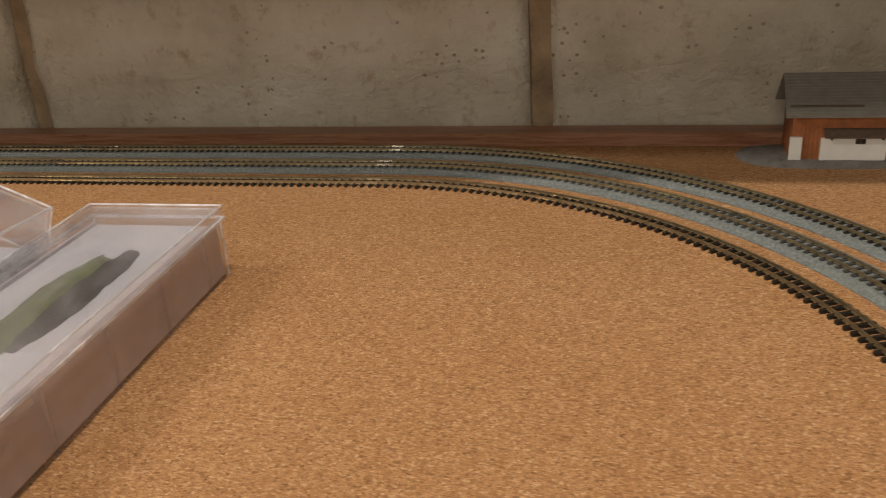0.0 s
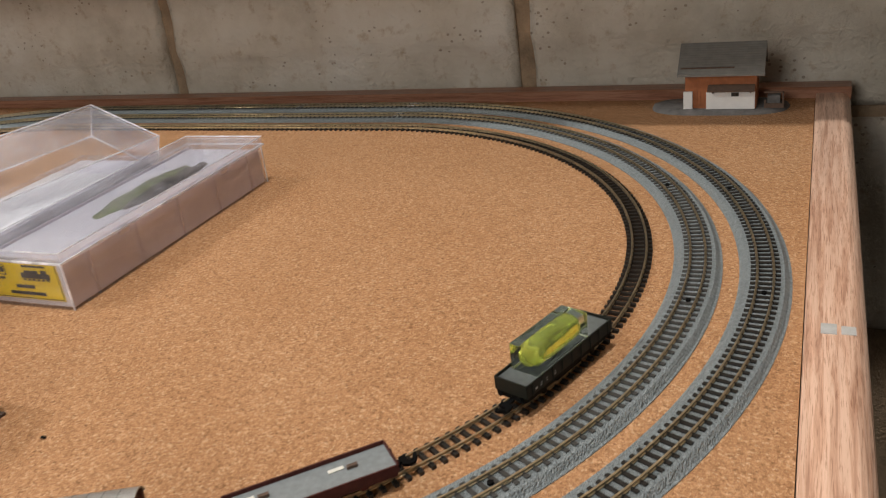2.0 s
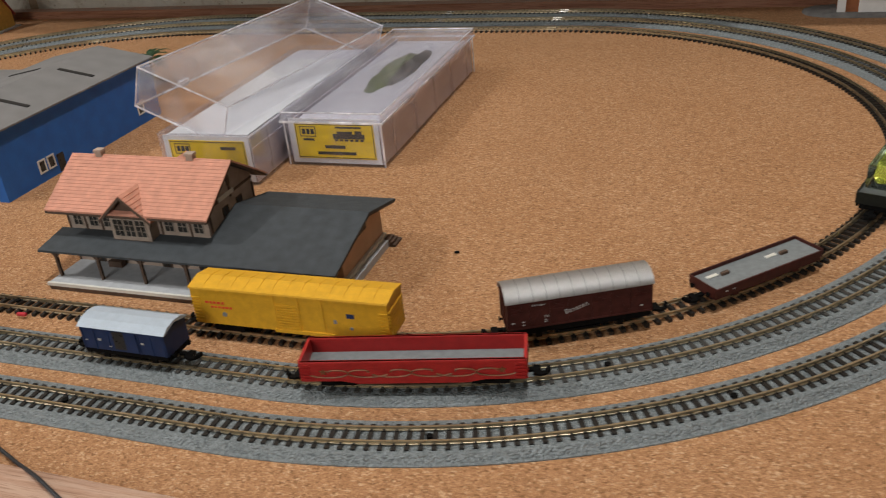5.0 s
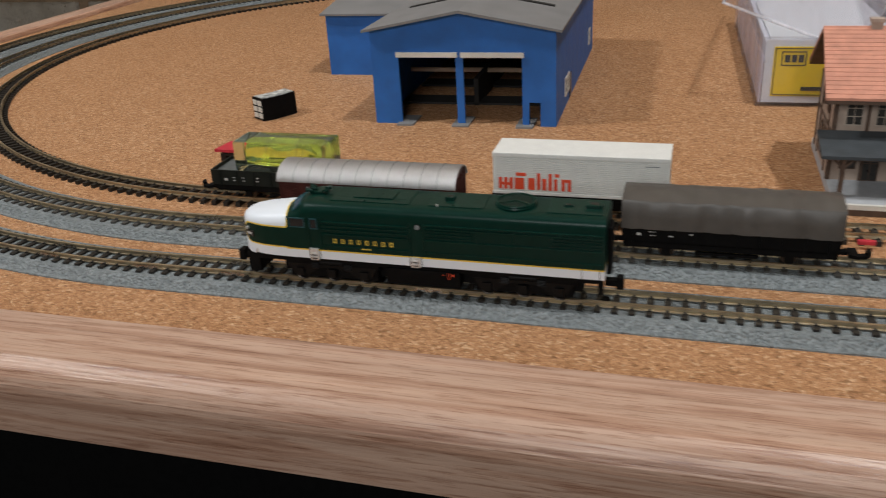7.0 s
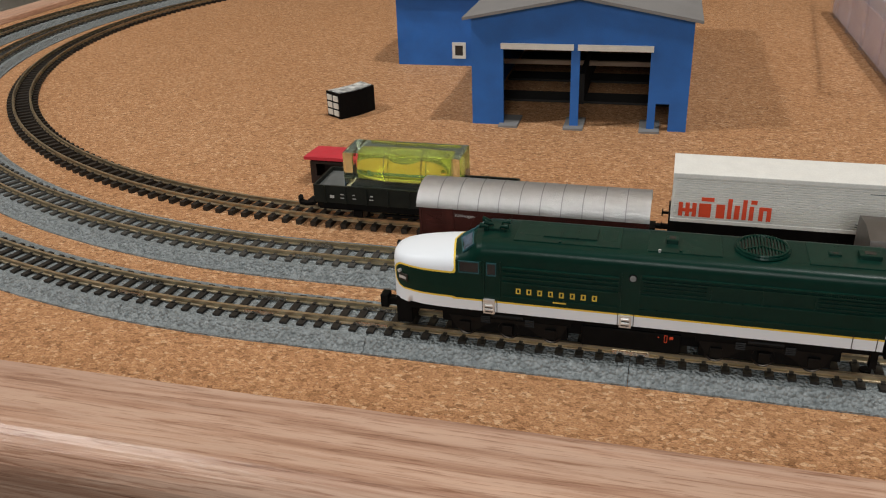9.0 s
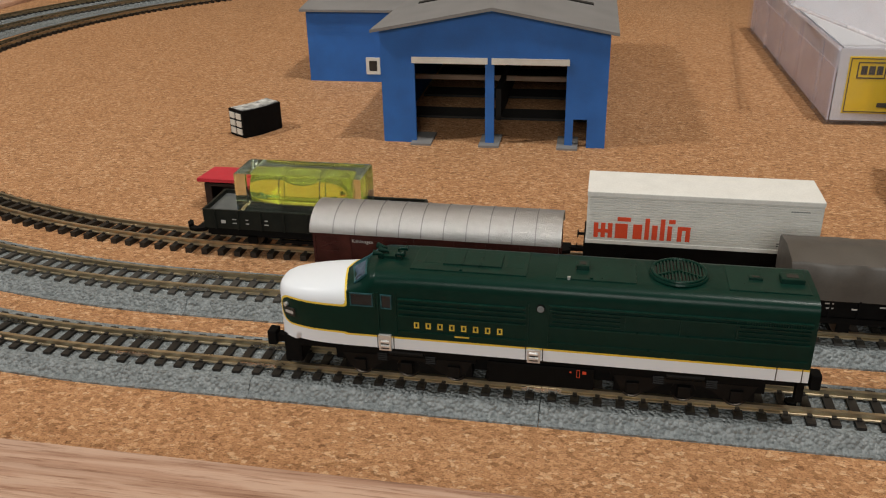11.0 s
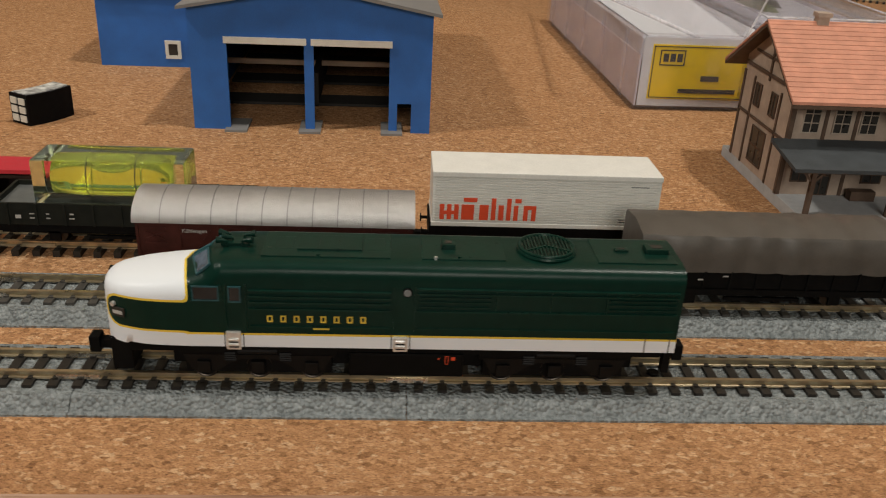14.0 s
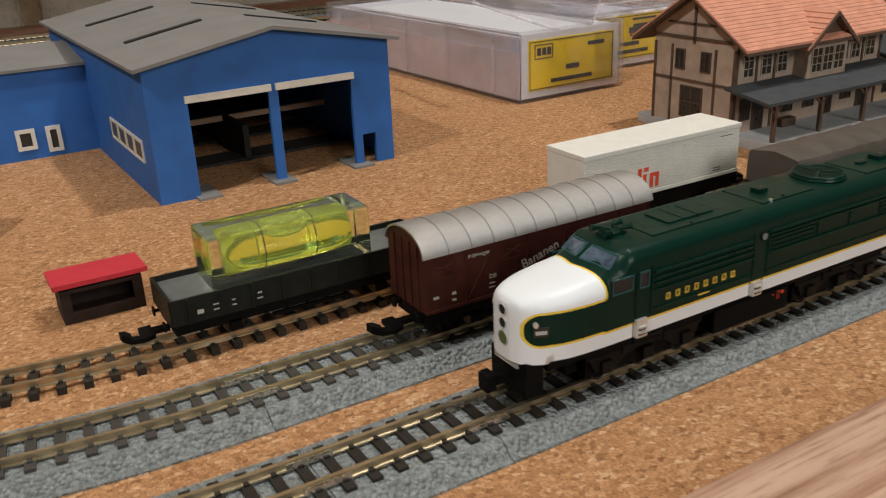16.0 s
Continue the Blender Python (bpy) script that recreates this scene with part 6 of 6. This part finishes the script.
def open_box(m):
    ob = thing("display_box", m, "open clear plastic model box with a yellow end label", "plastic box", "clear model boxes")
    W, L = 0.0280, 0.0880
    shell = part("tray", hollow(bmesh.new(), -W, W, -L, L, 0.0, 0.0285, 0.0009), CLEAR, ob, "clear plastic tray")
    shell.visible_shadow = False
    part("insert", boxes((-W + 0.002, W - 0.002, -L + 0.0028, L - 0.003, 0.0180, 0.0262), bevel=0.001), FOAM, ob, "white insert")
    part("paper_sheet", boxes((-W + 0.004, W - 0.004, -L + 0.004, L - 0.030, 0.0264, 0.0270), bevel=0.0002), CARDWHITE, ob, "white instruction sheet")
    for s in (-1, 1):
        part("lining", boxes((s * (W - 0.0016) - 0.0003, s * (W - 0.0016) + 0.0003, -L + 0.002, L - 0.0015, 0.0012, 0.0200)), LINER, ob)
        for i in range(5):
            y = -L + 2 * L * (i + 0.5) / 5
            part("rib", rod(bmesh.new(), (s * (W + 0.0001), y, 0.0012), (s * (W + 0.0001), y, 0.0265), 0.0007, 8), CLEAR, shell)
    label_card(ob, W, -L, False)
    return ob


def loose_lid(m):
    ob = thing("box_lid", m, "clear plastic box lid leaning across two boxes", "plastic lid")
    W, L, D = 0.0285, 0.0890, 0.0230
    lid = part("lid_shell", hollow(bmesh.new(), -W, W, -L, L, -D, 0.0, 0.0010, False), CLEARTOP, ob)
    lid.visible_shadow = False
    edge = [(-W, -L, 0), (W, -L, 0), (W, L, 0), (-W, L, 0), (-W, -L, 0)]
    part("rim", tube(bmesh.new(), edge, 0.0005, 8), EDGE, ob)
    low = [(x, y, -D) for x, y, _ in edge]
    part("rim", tube(bmesh.new(), low, 0.0006, 8), EDGE, ob)
    for s in (-1, 1):
        part("rim", tube(bmesh.new(), [(s * W, -L, 0), (s * W, -L, -D)], 0.0004, 8), EDGE, ob)
        part("rim", tube(bmesh.new(), [(s * W, L, 0), (s * W, L, -D)], 0.0004, 8), EDGE, ob)
        part("snap_tab", boxes((s * W - 0.0012, s * W + 0.0012, -0.052, -0.044, -D - 0.001, -D + 0.003), bevel=0.0005), EDGE, ob)
    return ob


closed_box(pose(0.1725, 0.3135, 0.0, 0, 0, 0.8))
open_box(pose(0.1115, 0.2820, 0.0, 0, 0, 1.5))
loose_lid(pose(0.1120, 0.2870, 0.0515, -0.8, 20, -5.0))


# ---- small things on the cork ----
def lineside_hut():
    ob = thing("lineside_hut", pose(0, 0, 0), "small dark brown hut with a red roof", "model building")
    x0, x1, y0, y1, z = -0.1035, -0.0872, 0.0880, 0.0970, 0.0074
    for piece in ((x0, x0 + 0.002, y0, y0 + 0.0008, 0, z), (x1 - 0.002, x1, y0, y0 + 0.0008, 0, z), (x0 + 0.002, x1 - 0.002, y0, y0 + 0.0008, 0, 0.0026), (x0 + 0.002, x1 - 0.002, y0, y0 + 0.0008, 0.0066, z), (x0, x0 + 0.0008, y0 + 0.0008, y1, 0, z), (x1 - 0.0008, x1, y0 + 0.0008, y1, 0, z), (x0, x1, y1, y1 + 0.0008, 0, z)):
        part("wall", boxes(piece), BROWNHUT, ob)
    part("counter_sill", boxes((x0 + 0.0016, x1 - 0.0016, y0 - 0.0006, y0, 0.0022, 0.0027)), BROWNHUT, ob)
    # Dark sheet added over the cork to keep the hut's inside shaded.
    part("hut_inside_shade", boxes((x0 + 0.0008, x1 - 0.0008, y0 + 0.0008, y1, 0, 0.0005)), BROWNHUT, ob)
    part("roof", prism(bmesh.new(), [(y0 - 0.0016, z + 0.0010), (y1 + 0.0016, z + 0.0002), (y1 + 0.0016, z + 0.0012), (y0 - 0.0016, z + 0.0020)], 0, x0 - 0.0012, x1 + 0.0012), RED, ob, "red card roof")
    return ob


lineside_hut()


def curved_panel():
    """A thick bowed block: dark faces, scuffed pale top, white tiles on the end."""
    ob = thing("curved_panel", pose(-0.1178, 0.1510, 0, 0, 0, 58), "short dark curved block with a scuffed white top and tiled end", "model part")
    L, T, H, bow = 0.0168, 0.0082, 0.0098, 0.0011
    def edge(y, inset=0.0):
        return [(L * u + (inset if u < 0.5 else -inset if u > 0.5 else 0), y - bow * 4 * u * (1 - u)) for u in [i / 12 for i in range(13)]]
    part("panel", prism(bmesh.new(), edge(0.0) + edge(T)[::-1], 2, 0.0, H), BLACK, ob)
    part("top_edge", prism(bmesh.new(), edge(0.0007, 0.0006) + edge(T - 0.0007, 0.0006)[::-1], 2, H, H + 0.0003), SCUFFED, ob, "scuffed white top")
    for y in (0.0009, 0.0046):
        for z in (0.0010, 0.0038, 0.0066):
            part("end_tile", boxes((-0.0004, 0.0, y, y + 0.0028, z, z + 0.0021), bevel=0.0001), OFFWHITE, ob)
    return ob


curved_panel()


def feeder():
    ob = thing("track_feeder", pose(-0.0015, 0, 0), "grey plastic track power feeder beside the outer track", "track feeder")
    part("housing", prism(bmesh.new(), [(-0.0122, 0.0), (-0.0012, 0.0), (-0.0012, 0.0040), (-0.0034, 0.0050), (-0.0100, 0.0050), (-0.0122, 0.0040)], 0, 0.1120, 0.1358), ADAPTER, ob)
    part("housing_end", boxes((0.1108, 0.1120, -0.0112, -0.0016, 0, 0.0042), bevel=0.0004), ADAPTER, ob)
    part("housing_end", boxes((0.1358, 0.1370, -0.0112, -0.0016, 0, 0.0042), bevel=0.0004), ADAPTER, ob)
    part("clip", boxes((0.1165, 0.1190, -0.0085, -0.0056, 0.0050, 0.0056), (0.1285, 0.1310, -0.0085, -0.0056, 0.0050, 0.0056), bevel=0.0002), ADAPTER, ob)
    part("socket", boxes((0.1190, 0.1260, -0.0140, -0.0122, 0.0006, 0.0042), bevel=0.0003), CABLE, ob, "black socket")
    pts = [(0.1225, -0.0140, 0.0024), (0.1290, -0.0158, 0.0022), (0.1380, -0.0152, 0.0020), (0.1480, -0.0138, 0.0018), (0.1580, -0.0136, 0.0014), (0.1680, -0.0168, 0.0014), (0.1790, -0.0215, 0.0024), (0.1910, -0.0268, 0.0048), (0.2050, -0.0330, 0.0048), (0.2200, -0.0390, 0.0048), (0.2350, -0.0450, 0.0044), (0.2450, -0.0500, -0.0020), (0.2500, -0.0530, -0.0200), (0.2510, -0.0540, -0.1200), (0.2500, -0.0560, -0.80)]
    fine = []
    for i in range(len(pts) - 1):
        p = [Vector(pts[max(0, min(len(pts) - 1, i + k))]) for k in (-1, 0, 1, 2)]
        for j in range(5):
            t = j / 5
            fine.append(0.5 * ((2 * p[1]) + (p[2] - p[0]) * t + (2 * p[0] - 5 * p[1] + 4 * p[2] - p[3]) * t * t + (3 * p[1] - p[0] - 3 * p[2] + p[3]) * t ** 3))
    part("cable", tube(bmesh.new(), fine, 0.00065, 10), CABLE, ob, "black power cable", smooth=True)
    return ob


feeder()
bm = boxes((0.1065, 0.1110, 0.0548, 0.0562, 0.0014, 0.0026), bevel=0.0003)
solid("uncoupler_tab", bm, RED, "small red plastic tab beside the inner track", "track tab")
bm = bmesh.new()
bmesh.ops.create_icosphere(bm, subdivisions=2, radius=0.0011, matrix=Matrix.Translation((0.2700, 0.1380, 0.0005)) @ Matrix.Diagonal((1.2, 0.8, 0.5, 1)))
solid("crumb", bm, BLACK, "tiny dark crumb lying on the cork", "crumb")


def cottage():
    ob = thing("cottage", pose(0, 0, 0), "white and orange-brown cottage with a grey plank roof", "model building")
    bm = bmesh.new()
    n = 30
    rings = []
    for k, (q, z) in enumerate(((1.0, 0.0), (0.97, 0.0022), (0.86, 0.0034), (0.0, 0.0036))):
        rings.append([bm.verts.new((0.4660 + q * 0.0455 * abs(math.cos(a)) ** 0.7 * (1 if math.cos(a) > 0 else -1) * (1 + 0.04 * math.sin(3 * a)), 0.5660 + q * 0.0185 * abs(math.sin(a)) ** 0.7 * (1 if math.sin(a) > 0 else -1), z + (0.0012 * noise.noise(Vector((a * 2, k, 1))) if 0 < k < 3 else 0))) for a in [2 * math.pi * i / n for i in range(n)]])
    for p, q in zip(rings, rings[1:]):
        for i in range(n):
            bm.faces.new((p[i], p[(i + 1) % n], q[(i + 1) % n], q[i]))
    bmesh.ops.remove_doubles(bm, verts=bm.verts, dist=1e-6)
    part("ground_mound", bm, MOUND, ob, "grey moulded ground", smooth=True)
    z = 0.0034
    x0, x1, y0, y1 = 0.4450, 0.4910, 0.5535, 0.5790
    part("core_wall", prism(bmesh.new(), [(y0, z), (y1, z), (y1, 0.0275), ((y0 + y1) / 2, 0.0420), (y0, 0.0275)], 0, x0, x1), ORANGEWOOD, ob, "orange-brown plank wall")
    for i in range(22):
        x = x0 + (x1 - x0) * (i + 0.5) / 22
        part("plank", boxes((x - 0.0008, x + 0.0008, y0 - 0.0003, y0, z, 0.0270)), ORANGEWOOD, ob)
    part("white_wall", boxes((0.4590, 0.4902, y0 - 0.0022, y0 - 0.0003, z, 0.0150), bevel=0.0003), WHITEWALL, ob, "white plastered wall")
    part("white_wall", boxes((0.4440, 0.4500, y0 - 0.0022, y0 - 0.0003, z, 0.0155), bevel=0.0003), WHITEWALL, ob)
    part("window", boxes((0.4752, 0.4800, y0 - 0.0026, y0 - 0.0020, 0.0122, 0.0148)), DARKGLASS, ob)
    part("window_bar", boxes((0.4775, 0.4778, y0 - 0.0029, y0 - 0.0026, 0.0122, 0.0148)), TIMBER, ob)
    part("lean_to_roof", prism(bmesh.new(), [(y0 - 0.0052, 0.0158), (y0, 0.0192), (y0, 0.0200), (y0 - 0.0052, 0.0166)], 0, 0.4600, 0.4900), TIMBER, ob)
    for x in (0.4635, 0.4875):
        part("bracket", boxes((x - 0.0004, x + 0.0004, y0 - 0.0050, y0 - 0.0022, 0.0148, 0.0158)), TIMBER, ob)
    ym, zr = (y0 + y1) / 2 + 0.001, 0.0452
    for s in (-1, 1):
        ye, zv = (y0 - 0.0065, 0.0268) if s < 0 else (y1 + 0.0065, 0.0268)
        slope = part("roof_slope", prism(bmesh.new(), [(ye, zv), (ym, zr - 0.001), (ym, zr), (ye, zv + 0.001)], 0, 0.4405, 0.4960), GREYROOF, ob, "grey plank roof slope")
        for i in range(14):
            u = i / 14
            ya, za = ye + (ym - ye) * u, zv + 0.001 + (zr - zv - 0.001) * u
            part("roof_plank", prism(bmesh.new(), [(ya, za - 0.0001), (ya + (ym - ye) / 14, za + (zr - zv - 0.001) / 14 - 0.0001), (ya + (ym - ye) / 14, za + (zr - zv - 0.001) / 14 + 0.00005), (ya, za + 0.0003)], 0, 0.4407, 0.4958), GREYROOF, slope)
    part("snow_bar", boxes((0.4425, 0.4770, y0 - 0.0030, y0 - 0.0018, 0.0314, 0.0322)), TIMBER, ob)
    part("fence", boxes((0.4960, 0.5080, 0.5530, 0.5536, z, 0.0066), (0.5074, 0.5080, 0.5536, 0.5700, z, 0.0066), (0.5072, 0.5082, 0.5528, 0.5538, z, 0.0145), (0.4960, 0.4970, 0.5528, 0.5538, z, 0.0090), (0.4960, 0.5082, 0.5528, 0.5534, 0.0135, 0.0145)), TIMBER, ob)
    part("woodpile", boxes((0.4975, 0.5060, 0.5560, 0.5680, z, 0.0110), bevel=0.002), MOUND, ob)
    return ob


cottage()


def far_house():
    ob = thing("house", pose(-0.3665, 0.5380, 0, 0, 0, 8), "yellow house with a steep red roof and dormers", "model building")
    W, D, h, r = 0.0165, 0.0155, 0.0165, 0.0390
    part("plinth", boxes((-W - 0.004, W + 0.004, -D - 0.004, D + 0.004, 0, 0.0016)), STONEGREY, ob)
    part("wall", prism(bmesh.new(), [(-D, 0.0016), (D, 0.0016), (D, h), (0, r - 0.002), (-D, h)], 0, -W, W), YELLOWWALL, ob)
    for s in (-1, 1):
        part("roof_slope", prism(bmesh.new(), [(s * (D + 0.003), h - 0.0045), (0, r), (0, r + 0.0012), (s * (D + 0.003), h - 0.0033)], 0, -W - 0.002, W + 0.002), REDROOF, ob, "steep red-brown roof")
    for x in (-0.0085, 0.0085):
        dorm = part("dormer", prism(bmesh.new(), [(x - 0.0045, 0.0185), (x + 0.0045, 0.0185), (x + 0.0045, 0.0240), (x, 0.0290), (x - 0.0045, 0.0240)], 1, -D + 0.0010, -0.004), YELLOWWALL, ob)
        part("dormer_roof", prism(bmesh.new(), [(x - 0.0058, 0.0232), (x, 0.0294), (x + 0.0058, 0.0232), (x + 0.0058, 0.0244), (x, 0.0306), (x - 0.0058, 0.0244)], 1, -D, -0.002), REDROOF, dorm)
        pane_window(ob, x, 0.0195, 0.0040, 0.0040, -D + 0.0010)
    for x in (-0.0115, 0.0, 0.0115):
        pane_window(ob, x, 0.0068, 0.0040, 0.0060, -D)
    return ob


far_house()


def palm():
    ob = thing("palm_plant", pose(-0.0470, 0.3690, 0), "small dark green spiky model palm", "model plant")
    part("trunk", rod(bmesh.new(), (0, 0, 0), (0.0006, 0, 0.0170), 0.0016, 8, 0.0011), TIMBER, ob)
    rng = random.Random(4)
    for i in range(30):
        a, lift = i * 2.399, 0.2 + 1.1 * rng.random()
        L = 0.0140 + 0.005 * rng.random()
        bm = bmesh.new()
        pts = []
        for k in range(7):
            u = k / 6
            r = L * u * math.cos(lift - 0.9 * u)
            pts.append((r * math.cos(a), r * math.sin(a), 0.0170 + L * u * math.sin(lift - 0.9 * u)))
        wide = [0.0005, 0.0015, 0.0020, 0.0020, 0.0016, 0.0010, 0.0001]
        sx, sy = -math.sin(a), math.cos(a)
        rows = [[bm.verts.new((p[0] + q * w * sx, p[1] + q * w * sy, p[2] + (0.0003 if q == 0 else 0))) for q in (-1, 0, 1)] for p, w in zip(pts, wide)]
        for p, q in zip(rows, rows[1:]):
            for k in range(2):
                bm.faces.new((p[k], p[k + 1], q[k + 1], q[k]))
        part("leaf", bm, LEAF, ob)
    return ob


palm()
